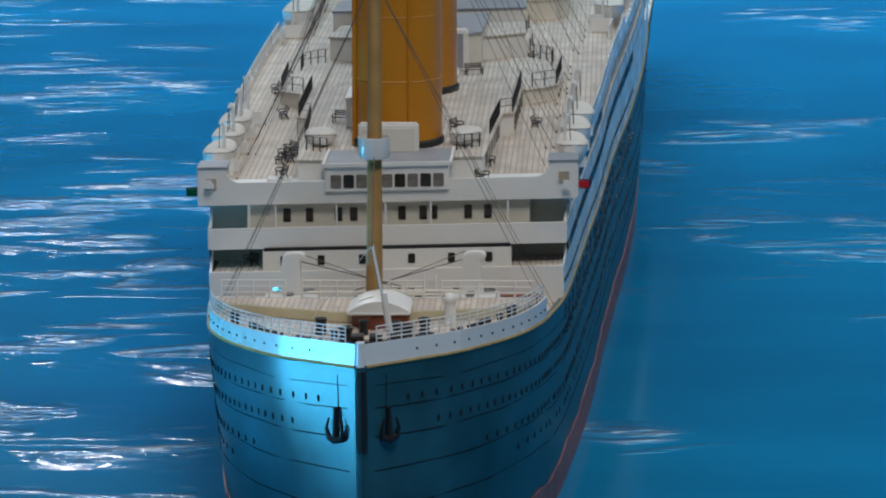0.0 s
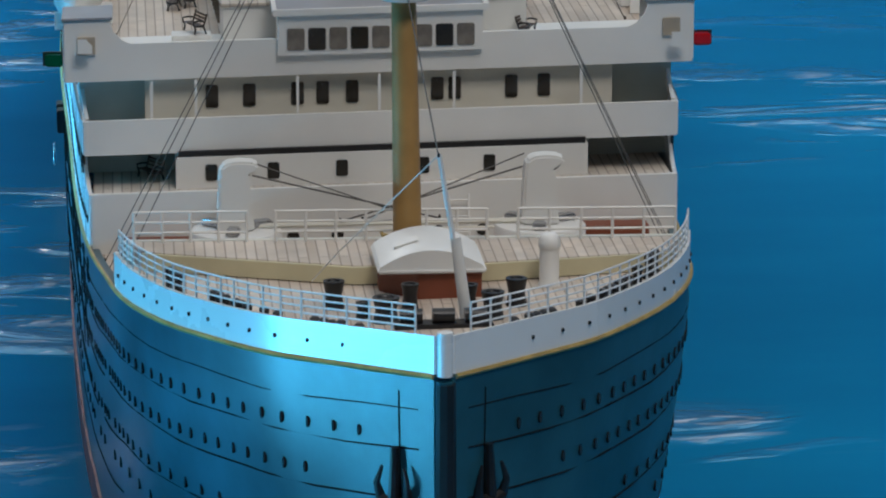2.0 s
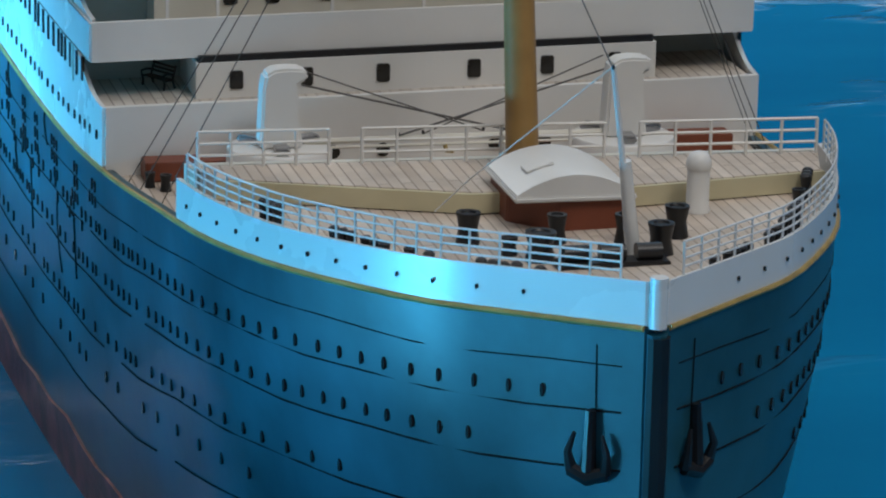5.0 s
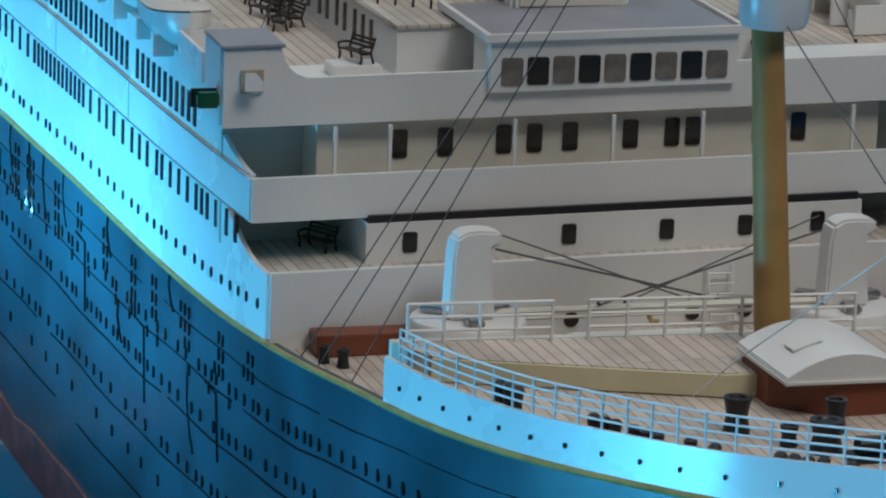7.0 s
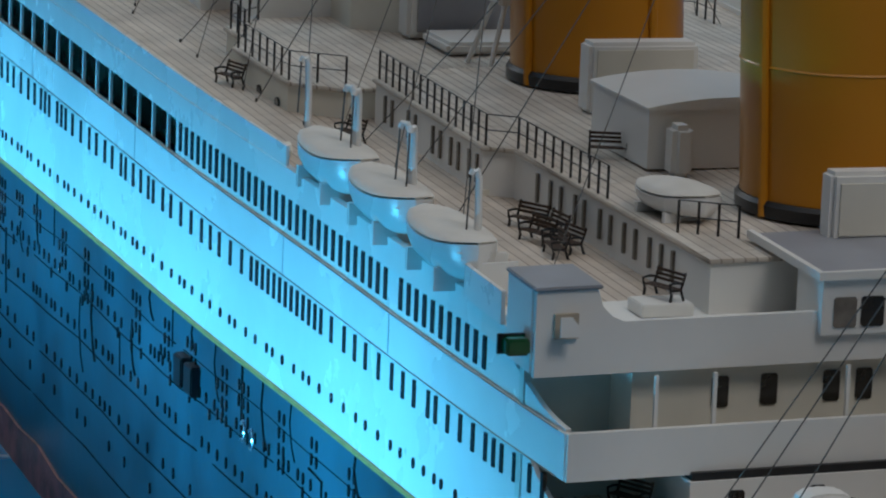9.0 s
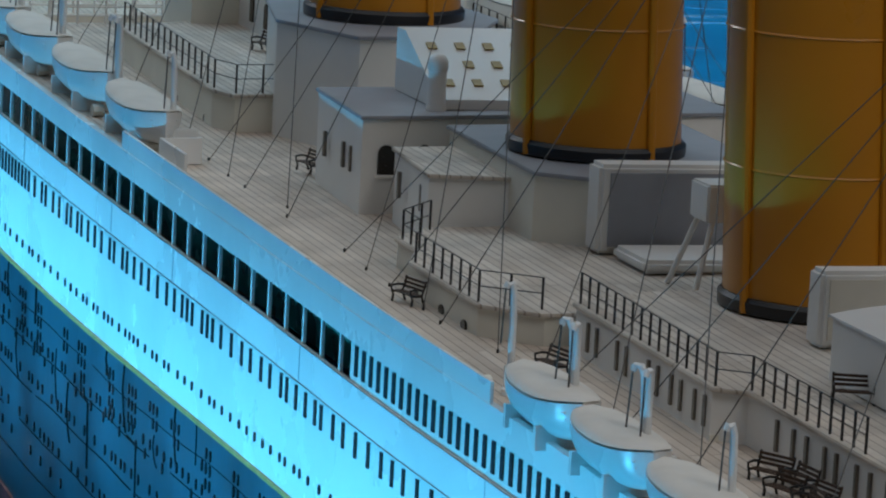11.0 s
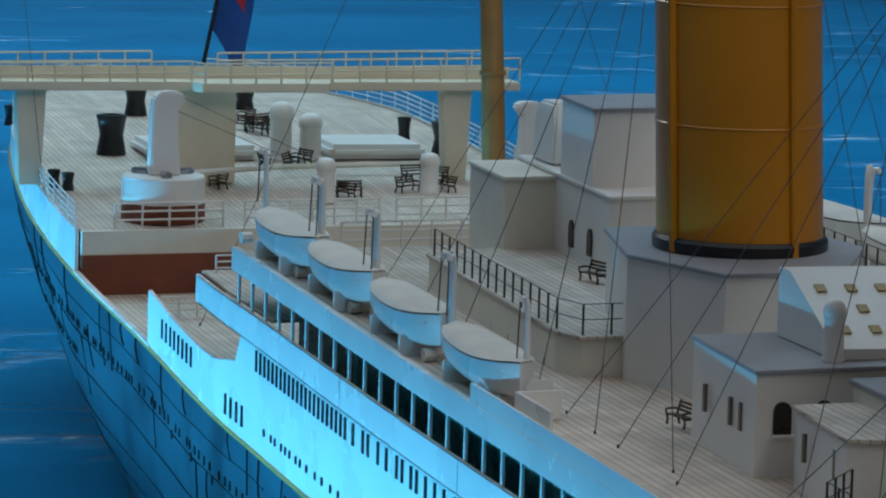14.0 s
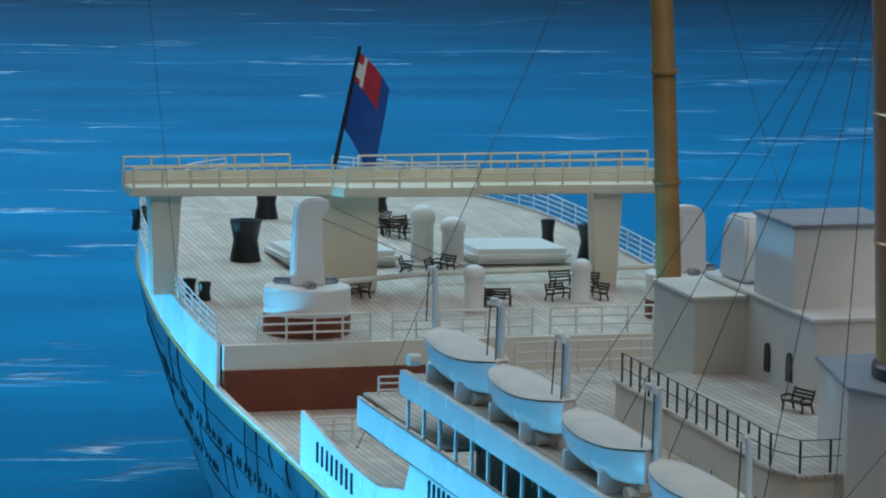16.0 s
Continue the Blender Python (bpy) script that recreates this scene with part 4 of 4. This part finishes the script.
for s in (-1, 1):
    for y in (0.925, 0.945, 0.968, 1.26, 1.3, 1.32, 1.345, 1.37):
        x = s * (0.1146 if y < 1 else 0.0935 - 0.034 * (y - 1.25))
        part("scupper", Geo().tube([(x - 0.0006 * s, y, boat_z(y) + 0.001), (x + 0.0005 * s, y, boat_z(y) + 0.001)], 0.0022, 10), DARK, ship)


# boxes, vents and tanks on the houses
def block(name, label, cat, x0, x1, y0, y1, z0, z1, mat=WHITE, bevel=0.0015, group=""):
    t = thing(name, label, cat, group, at=((x0 + x1) / 2, (y0 + y1) / 2, z0), along=True)
    part("body", Geo().box((x0 - x1) / 2, (x1 - x0) / 2, (y0 - y1) / 2, (y1 - y0) / 2, 0, z1 - z0), mat, t, bevel=bevel)
    return t


fid = block("air_intake", "white panel-fronted intake box before the funnel", "vent box", -0.0245, 0.0215, 0.6475, 0.656, 0.1758, 0.2, group="intake boxes")
part("face", Geo().box(-0.02, 0.02, -0.0049, -0.0042, 0.003, 0.0205), CREAM, fid)
fid = block("air_intake", "white panel-fronted intake box before the funnel", "vent box", -0.029, 0.0155, 0.826, 0.836, 0.1758, 0.2025, group="intake boxes")
part("face", Geo().box(-0.0195, 0.0195, -0.0056, -0.005, 0.003, 0.024), CREAM, fid)
fid = block("air_intake", "white framed intake box with a grey face", "vent box", -0.04, 0.036, 0.975, 0.986, 0.1705, 0.2045, group="intake boxes")
part("face", Geo().box(-0.034, 0.034, -0.0062, -0.0055, 0.003, 0.031), GREY, fid)
hatch = block("hatch", "white low hatch cover on the deckhouse roof", "hatch", -0.035, 0.03, 0.945, 0.972, 0.1705, 0.1755)
tank = thing("tank_house", "white card tank house with a gently arched roof", "tank house", at=(-0.01, 0.768, 0.1758), along=True)
ARC = [(x, 0.0255 - 0.0035 * (x / 0.0345) ** 2) for x in spaced(-0.0345, 0.0345, 10)]
part("wall", Geo().box(-0.0335, 0.0335, -0.0215, 0.0235, 0, 0.0215), WHITE, tank)
part("roof", Geo().rings([[(x, y, z) for x, z in ARC] + [(0.0345, y, 0.0212), (-0.0345, y, 0.0212)] for y in (-0.0225, 0.0245)]), WHITE, tank)
pipe = block("ventilation_box", "white upright ventilation trunk beside the funnel", "vent", -0.0385, -0.0305, 0.735, 0.744, 0.1758, 0.1945, bevel=0.002)
sky = thing("sloped_skylight", "white sloping skylight with small yellowed panes", "skylight", at=(-0.028, 1.108, 0.2), along=True)
part("body", Geo().rings([[(x, y, z) for y, z in ((-0.012, 0), (0.03, 0), (0.03, 0.026), (0.022, 0.026), (-0.012, 0.004))] for x in (-0.026, 0.03)]), WHITE, sky)
for i in range(4):
    for k in range(3):
        part("pane", Geo().box(-0.002, 0.002, -0.0018, 0.0018, 0, 0.0007), GOLD, sky).matrix_basis = pose(-0.018 + 0.0125 * i, -0.004 + 0.009 * k, 0.0092 + 0.00585 * k, 33)


def pipe_vent(x, y, z, h, r, label="white domed mushroom ventilator"):
    t = thing("ventilator", label, "ventilator", "ventilators", at=(x, y, z))
    part("trunk", Geo().lathe(0, 0, [(r * 1.1, 0), (r * 1.1, 0.0012), (r, 0.002), (r * 0.98, h * 0.72)], 18), WHITE, t)
    part("cap", Geo().lathe(0, 0, [(r * 1.02, h * 0.7), (r * 1.12, h * 0.74), (r * 1.1, h * 0.85), (r * 0.85, h * 0.95), (r * 0.4, h), (0.0005, h * 1.005)], 18), WHITE, t)


pipe_vent(-0.054, 1.097, 0.2, 0.023, 0.0038)
for v in ((0.0545, 0.433, 0.0985, 0.0225, 0.0042), (0.037, 1.95, 0.1195, 0.034, 0.0065), (0.055, 1.95, 0.1195, 0.027, 0.0065), (0.02, 1.826, 0.118, 0.025, 0.0052), (0.0875, 1.843, 0.118, 0.0235, 0.0052)):
    pipe_vent(*v)
trestle = thing("water_tank", "white box tank on four splayed legs", "tank", at=(-0.012, 0.925, 0.1705))
part("tank_body", Geo().box(-0.013, 0.013, -0.009, 0.009, 0.026, 0.04), WHITE, trestle, bevel=0.0008)
for a in (-1, 1):
    for b in (-1, 1):
        part("leg", Geo().tube([(a * 0.018, b * 0.014, 0), (a * 0.01, b * 0.007, 0.0265)], 0.0011, 6), WHITE, trestle)
hood = thing("vent_hood", "white tapering vent hood on the after house", "vent hood", at=(-0.012, 1.428, 0.213), along=True)
part("hood_body", Geo().rings([[(-0.0135, -0.011, 0), (0.0135, -0.011, 0), (0.0135, 0.011, 0), (-0.0135, 0.011, 0)], [(-0.012, -0.0105, 0.02), (0.012, -0.0105, 0.02), (0.012, 0.011, 0.02), (-0.012, 0.011, 0.02)], [(-0.0105, -0.007, 0.027), (0.0105, -0.007, 0.027), (0.0105, 0.0095, 0.027), (-0.0105, 0.0095, 0.027)]]), WHITE, hood, bevel=0.0012)


# cowl cranes in the wells and on the poop
def cowl(x, y, z, h, drum_h, r, face=1, brown=False):
    c = thing("deck_crane", "white deck crane on a round drum with a grey turntable", "deck crane", "deck cranes", at=(x, y, z))
    part("drum", Geo().lathe(0, 0, [(r, drum_h * (0.4 if brown else 0)), (r, drum_h), (r * 0.97, drum_h + 0.0008), (0.001, drum_h + 0.001)], 32), WHITE, c)
    if brown:
        part("drum_base", Geo().lathe(0, 0, [(r * 1.005, 0), (r * 1.005, drum_h * 0.42)], 32), BROWN, c)
    for k in range(3):
        a = 2.1 * k + 0.4
        part("gear", Geo().box(-0.005, 0.005, -0.003, 0.003, drum_h + 0.0008, drum_h + 0.004), SILVER, c, bevel=0.0008).matrix_basis = pose(r * 0.6 * math.cos(a), r * 0.6 * math.sin(a), 0, 0, 0, math.degrees(a))
    z0 = drum_h + 0.0008
    prof = [(-0.0085, 0), (-0.0075, 0.75), (-0.0065, 0.92), (-0.003, 0.985), (0.002, 1.0), (0.0085, 0.985), (0.0105, 0.93), (0.0095, 0.85), (0.0065, 0.8), (0.0068, 0.4), (0.0085, 0)]
    part("column", Geo().rings([[(face * px, yy, z0 + (h - z0) * q) for px, q in prof] for yy in (-0.0055, 0.0055)]), WHITE, c, bevel=0.001)
    return c


cowl(-0.068, 0.56, 0.0766, 0.047, 0.0145, 0.0205, 1)
cowl(0.066, 0.552, 0.0766, 0.047, 0.0145, 0.0205, 1)
cowl(-0.085, 1.79, 0.1172, 0.07, 0.0235, 0.0225, 1, True)
cowl(0.13, 1.8, 0.1172, 0.06, 0.0235, 0.0225, -1, True)
jib = thing("crane_jib", "long white crane jib lying over the well deck", "crane jib", "crane jibs")
part("beam", Geo().tube([(-0.058, 0.562, 0.0925), (0.0, 0.556, 0.0935), (0.06, 0.552, 0.0935)], 0.0012, 6), CREAM, jib)
part("lower_beam", Geo().tube([(-0.058, 0.56, 0.0905), (0.06, 0.55, 0.0912)], 0.0006, 6), CREAM, jib)
part("hook", Geo().tube([(-0.004, 0.555, 0.0905), (-0.0035, 0.554, 0.0885), (-0.001, 0.553, 0.0885)], 0.001, 6), GOLD, jib)
jib = thing("crane_jib", "long white crane jib lying across the poop", "crane jib", "crane jibs")
part("beam", Geo().tube([(-0.075, 1.8, 0.14), (0.02, 1.9, 0.1245), (0.19, 1.905, 0.1245)], 0.0016, 6), CREAM, jib)

# forecastle gear
lid = thing("companion_skylight", "white domed skylight on a red-brown base on the forecastle", "skylight", at=(0.0055, 0.437, 0.0985), along=True)
lid.scale = (0.86 * lid.scale[0], lid.scale[1], 1.05 * lid.scale[2])
part("base", Geo().prism([(-0.0235, -0.003), (-0.0065, -0.0165), (0.0235, -0.0165), (0.0235, 0.018), (-0.0235, 0.018)], -0.001, 0.0105), BROWN, lid, bevel=0.0005)
part("cornice", Geo().box(-0.0255, 0.0255, -0.0185, 0.0195, 0.0105, 0.0125), WHITE, lid, bevel=0.0006)
part("dome", Geo().rings([[(x, y, 0.0125 + 0.0078 * (1 - (x / 0.0255) ** 2) * k) for x in spaced(-0.0245, 0.0245, 14)] + [(0.0245, y, 0.012), (-0.0245, y, 0.012)] for y, k in ((-0.0178, 0.94), (-0.0165, 1.0), (0.0, 1.03), (0.0175, 1.0), (0.0188, 0.94))]), WHITE, lid)
part("dome_panel", Geo().box(-0.006, 0.006, -0.0035, 0.0035, 0, 0.0007), WHITE, lid, bevel=0.0003).matrix_basis = pose(-0.011, -0.003, 0.0189, 0, -15, 0)
well = thing("hatch", "white covered cargo hatch in the forward well", "hatch", at=(-0.008, 0.535, 0.0766), along=True)
part("coaming", Geo().box(-0.05, 0.052, -0.018, 0.018, 0, 0.0075), BROWN, well)
part("cover", Geo().rings([[(-0.03, -0.02, 0.0078), (0.036, -0.02, 0.0078), (0.03, 0.018, 0.0078), (-0.03, 0.018, 0.0078)], [(-0.027, -0.018, 0.0105), (0.033, -0.018, 0.0105), (0.028, 0.016, 0.0105), (-0.027, 0.016, 0.0105)]]), WHITE, well, bevel=0.001)
for s in (-1, 1):
    c = thing("winch_base", "red-brown painted coaming under the bridge front", "coaming", "coamings", at=(s * 0.1, 0.576, 0.0766))
    part("coaming", Geo().box(-0.018, 0.018, -0.006, 0.0065, 0, 0.0075), BROWN, c, bevel=0.0004)
for x in (-0.1005, -0.0415, -0.0215, 0.024, 0.044, 0.102):
    part("vent_hole", Geo().tube([(x, 0.5825, 0.0815), (x, 0.5835, 0.0815)], 0.0028 if abs(x) < 0.08 else 0.0016, 14), DARK, ship)
ladder = thing("ladder", "small white ladder against the well bulkhead", "ladder", at=(0.033, 0.579, 0.0766))
for x in (-0.0045, 0.0045):
    part("stile", Geo().tube([(x, -0.004, 0), (x, 0.003, 0.022)], 0.0005, 5), WHITE, ladder)
for k in range(6):
    part("rung", Geo().tube([(-0.0045, -0.0035 + 0.0011 * k, 0.002 + 0.0035 * k), (0.0045, -0.0035 + 0.0011 * k, 0.002 + 0.0035 * k)], 0.0004, 5), WHITE, ladder)


def bollard(x, y, z, h, r, waist=True):
    t = thing("bollard", "black waisted mooring bollard on the planked deck", "bollard", "bollards", at=(x, y, z))
    part("drum", Geo().lathe(0, 0, [(r * 1.05, 0), (r, h * 0.12), (r * (0.82 if waist else 1), h * 0.5), (r, h * 0.86), (r * 1.06, h * 0.93), (r * 1.06, h), (r * 0.7, h), (r * 0.6, h * 0.93)], 18), BLACK, t)


for v in ((-0.0345, 0.413, 0.0985, 0.0115, 0.0042), (0.038, 0.407, 0.0985, 0.0115, 0.0042), (-0.0045, 0.408, 0.0985, 0.0105, 0.0034), (0.0185, 0.404, 0.0985, 0.0105, 0.0036), (-0.0155, 0.39, 0.0985, 0.0105, 0.0052), (0.0265, 0.389, 0.0985, 0.0115, 0.0045), (-0.024, 0.398, 0.0985, 0.0065, 0.0028), (0.0895, 0.427, 0.0985, 0.0085, 0.0024), (-0.112, 0.56, 0.0766, 0.0065, 0.0022), (-0.117, 0.566, 0.0766, 0.006, 0.002),
          (-0.058, 1.975, 0.1195, 0.0235, 0.0085), (-0.006, 2.1, 0.121, 0.0185, 0.0068), (0.142, 1.955, 0.1195, 0.02, 0.0095), (0.128, 1.99, 0.1195, 0.017, 0.004), (-0.107, 1.98, 0.1195, 0.0125, 0.005), (-0.11, 1.968, 0.1195, 0.0125, 0.005), (-0.119, 1.882, 0.1185, 0.01, 0.0035), (-0.114, 1.872, 0.1185, 0.01, 0.0035), (-0.085, 2.08, 0.121, 0.012, 0.0045), (-0.092, 2.07, 0.121, 0.012, 0.0045), (0.07, 2.12, 0.121, 0.013, 0.006), (0.17, 1.9, 0.1185, 0.012, 0.005)):
    bollard(v[0], v[1], max(v[2], fore_deck(v[1])) if v[1] < 0.45 else v[2], v[3], v[4])


def fairlead(x, y, z, rz, n):
    t = thing("fairlead", "low black roller fairlead beside the forecastle rail", "fairlead", "fairleads", at=(x, y, z), rz=rz)
    part("plate", Geo().box(-0.0065, 0.0065, -0.0022, 0.0022, 0, 0.0015), BLACK, t)
    for k in range(n):
        part("roller", Geo().lathe(-0.0045 + 0.009 * k / max(1, n - 1), 0, [(0.0019, 0.0015), (0.0016, 0.005), (0.0022, 0.0098), (0.0012, 0.0107)], 10), BLACK, t)


for s in (-1, 1):
    for y, n in ((0.44, 3), (0.405, 3), (0.392, 3), (0.375, 2), (0.352, 3), (0.343, 2)):
        w = math.degrees(math.atan2(beam(y + 0.004) - beam(y - 0.004), 0.008))
        fairlead(s * (beam(y) - 0.012), y, fore_deck(y) + 0.0001, 90 - s * w if s > 0 else 90 + w, n)
winch = thing("windlass", "black anchor windlass with low drums on the forecastle", "windlass", at=(0.006, 0.378, fore_deck(0.378)))
part("bed", Geo().box(-0.02, 0.02, -0.005, 0.005, 0, 0.002), BLACK, winch, bevel=0.0004)
for x in (-0.013, 0.0, 0.013):
    part("drum", Geo().tube([(x - 0.0045, 0, 0.0045), (x + 0.0045, 0, 0.0045)], 0.0032, 12), BLACK, winch)
staff = thing("jackstaff", "pale blue-white jackstaff at the bow with a white thread", "jackstaff", at=(0.016, 0.386, fore_deck(0.39)))
part("pole", Geo().tube([(0, 0, 0), (-0.005, -0.003, 0.036)], 0.0027, 10, 0.0022), SIDE_WHITE, staff)
part("topmast", Geo().tube([(-0.005, -0.003, 0.03), (-0.012, -0.009, 0.071)], 0.0011, 8, 0.0009), SIDE_WHITE, staff)
part("thread", Geo().tube([(-0.012, -0.009, 0.071), (-0.05, 0.04, 0.02), (-0.06, 0.05, 0.006)], 0.0003, 4), WHITE, staff)

# poop and docking bridge
for a, b in ((-0.118, -0.058), (-0.046, 0.03), (0.04, 0.14)):
    railing([(a, 1.7685, 0.1172), (b, 1.7685, 0.1172)], 0.0135, 3, 0.0006, WHITE, 0.0135)
for s in (-1, 1):
    ys = spaced(1.77, 2.285, 26)
    railing([(CX(y) + s * max(0.003, beam(y) - 0.0012), y, poop_top(y)) for y in ys], 0.0125, 4, 0.00045, SIDE_WHITE, 0.016, label="white painted railing round the poop")
dock = thing("docking_bridge", "cream docking bridge on trestle legs across the poop", "docking bridge", at=(0, 1.885, 0.1185), along=True)
part("walkway", Geo().prism([(-0.154, 0.01), (-0.154, -0.012), (-0.042, -0.012), (-0.038, -0.022), (0.036, -0.022), (0.04, -0.012), (0.154, -0.012), (0.154, 0.01)], 0.0535, 0.0585), DOCK, dock, bevel=0.0006)
for x in (-0.133, 0.118):
    part("leg", Geo().rings([[(x - 0.006, -0.005, 0), (x + 0.006, -0.005, 0), (x + 0.006, 0.005, 0), (x - 0.006, 0.005, 0)], [(x - 0.0085, -0.006, 0.0536), (x + 0.0085, -0.006, 0.0536), (x + 0.0085, 0.006, 0.0536), (x - 0.0085, 0.006, 0.0536)]]), DOCK, dock)
part("back_board", Geo().box(-0.153, 0.153, 0.0075, 0.009, 0.0585, 0.0655), DOCK, dock)
part("cabin", Geo().box(-0.052, -0.014, -0.006, 0.012, 0.0, 0.0536), DOCK, dock, bevel=0.001)
z = 0.1185 + 0.0585
railing([(-0.153, 1.8742, z), (-0.0425, 1.8742, z), (-0.038, 1.864, z), (0.036, 1.864, z), (0.0405, 1.8742, z), (0.153, 1.8742, z)], 0.0125, 2, 0.0006, DOCK, 0.0155, "cream railing on the docking bridge")
railing([(-0.02, 1.8975, z - 0.004), (0.148, 1.8975, z - 0.004)], 0.0175, 4, 0.0006, DOCK, 0.0155, "tall cream back railing of the docking bridge")
railing([(-0.153, 1.894, z), (-0.06, 1.894, z)], 0.0155, 3, 0.0006, DOCK, 0.0155, "cream railing on the docking bridge")
for x0, x1, y0, y1 in ((-0.042, 0.025, 1.945, 2.0), (0.066, 0.125, 1.94, 1.995)):
    h = thing("hatch", "glossy white low hatch cover on the poop", "hatch", "poop hatches", at=((x0 + x1) / 2, (y0 + y1) / 2, 0.119), along=True)
    part("cover", Geo().box((x0 - x1) / 2, (x1 - x0) / 2, (y0 - y1) / 2, (y1 - y0) / 2, 0, 0.0085), WHITE, h, bevel=0.003)
drum = thing("storage_drum", "cream cylindrical locker on the after deck", "locker", at=(-0.108, 1.5, 0.1345))
part("body", Geo().lathe(0, 0, [(0.013, 0), (0.013, 0.021), (0.012, 0.022), (0.0005, 0.022)], 24), CREAM, drum)

# ensign
FLAG_BLUE, FLAG_RED = material("flag_blue", (0.012, 0.09, 0.38), 0.7, vary=0.1, scale=80), material("flag_red", (0.5, 0.03, 0.05), 0.7, vary=0.1, scale=80)
ens = thing("ensign", "dark blue ensign with red canton on a black staff", "flag", at=(0.043, 2.14, 0.1212))
tip = Vector((0.017, -0.012, 0.1))
part("staff", Geo().tube([(0, 0, 0), tip], 0.0016, 8, 0.0011), BLACK, ens)


def cloth(u, v):
    """A point of the flag: u along the fly, v down the hoist; it hangs in folds."""
    p = tip * (0.96 - 0.46 * v)
    return (p.x + 0.0165 * u + 0.001, p.y - 0.006 * u + 0.003 * math.sin(5 * u + 2 * v), p.z - 0.028 * u * (0.35 + 0.55 * v) - 0.012 * u * u)


def cloth_piece(u0, u1, v0, v1, lift=0.0):
    g = Geo()
    us, vs = spaced(u0, u1, 6), spaced(v0, v1, 6)
    front = [(x, y - lift, z) for u in us for x, y, z in [cloth(u, v) for v in vs]]
    back = [(x, y + 0.0006, z) for u in us for x, y, z in [cloth(u, v) for v in vs]]
    n = len(front)
    f = []
    for i in range(6):
        for k in range(6):
            a = i * 7 + k
            f += [(a, a + 1, a + 8, a + 7), (n + a, n + a + 7, n + a + 8, n + a + 1)]
    for i in range(6):
        for a, b in ((i, i + 1), (42 + i, 43 + i), (i * 7, i * 7 + 7), (i * 7 + 6, i * 7 + 13)):
            f.append((a, b, n + b, n + a))
    return g.add(front + back, f)


part("field", cloth_piece(0, 1, 0, 1), FLAG_BLUE, ens)
part("canton", cloth_piece(0.02, 0.75, 0.0, 0.36, 0.0006), FLAG_RED, ens, "red canton")
part("canton_stripe", cloth_piece(0.2, 0.3, 0.0, 0.36, 0.001), WHITE, ens, "white stripe")
part("canton_patch", cloth_piece(0.02, 0.2, 0.12, 0.3, 0.001), WHITE, ens, "white patch")


# rigging
def stay(a, b, r=0.00023):
    t = thing("rigging_line", "thin dark thread of the model's rigging", "rigging", "rigging lines", true=lay(b))
    a, b = lay(a), lay(b)
    part("line", Geo().tube([Vector(a) - Vector(b), (0, 0, 0)], r, 4), ROPE, t)
    part("shackle", Geo().lathe(0, 0, [(0.0005, 0.0), (0.0006, 0.001), (0.0003, 0.0016)], 6), BLACK, t)


for s in (-1, 1):
    for y in (0.528, 0.553, 0.567):
        stay((0, 0.485, 0.34), (s * (beam(y) - 0.005), y, 0.0775))
    for fx, fy, fz in FUNNELS:
        for dy, dx in ((-0.14, 0.115), (-0.085, 0.12), (-0.03, 0.12), (0.05, 0.121), (0.1, 0.12), (0.15, 0.118)):
            y = fy + dy
            if 0.64 < y < 1.47:
                stay((fx + s * 0.03, fy + 0.02, fz + 0.16), (s * dx, y, boat_z(y)))
    stay((0.0, 1.56, 0.42), (s * 0.125, 1.6, 0.1025))
    stay((-s * 0.06, 0.561, 0.1215), (s * 0.012, 0.558, 0.0945), 0.0003)
    stay((-s * 0.061, 0.561, 0.116), (s * 0.022, 0.557, 0.0945), 0.0004)
stay((-0.145, 1.885, 0.3), (-0.128, 1.872, 0.1185))
stay((-0.078, 1.79, 0.1845), (0.045, 1.9, 0.127))
stay((-0.078, 1.79, 0.176), (0.03, 1.9, 0.127))
stay((0.0, 0.469, 0.215), (0.004, 0.377, 0.169), 0.0003)
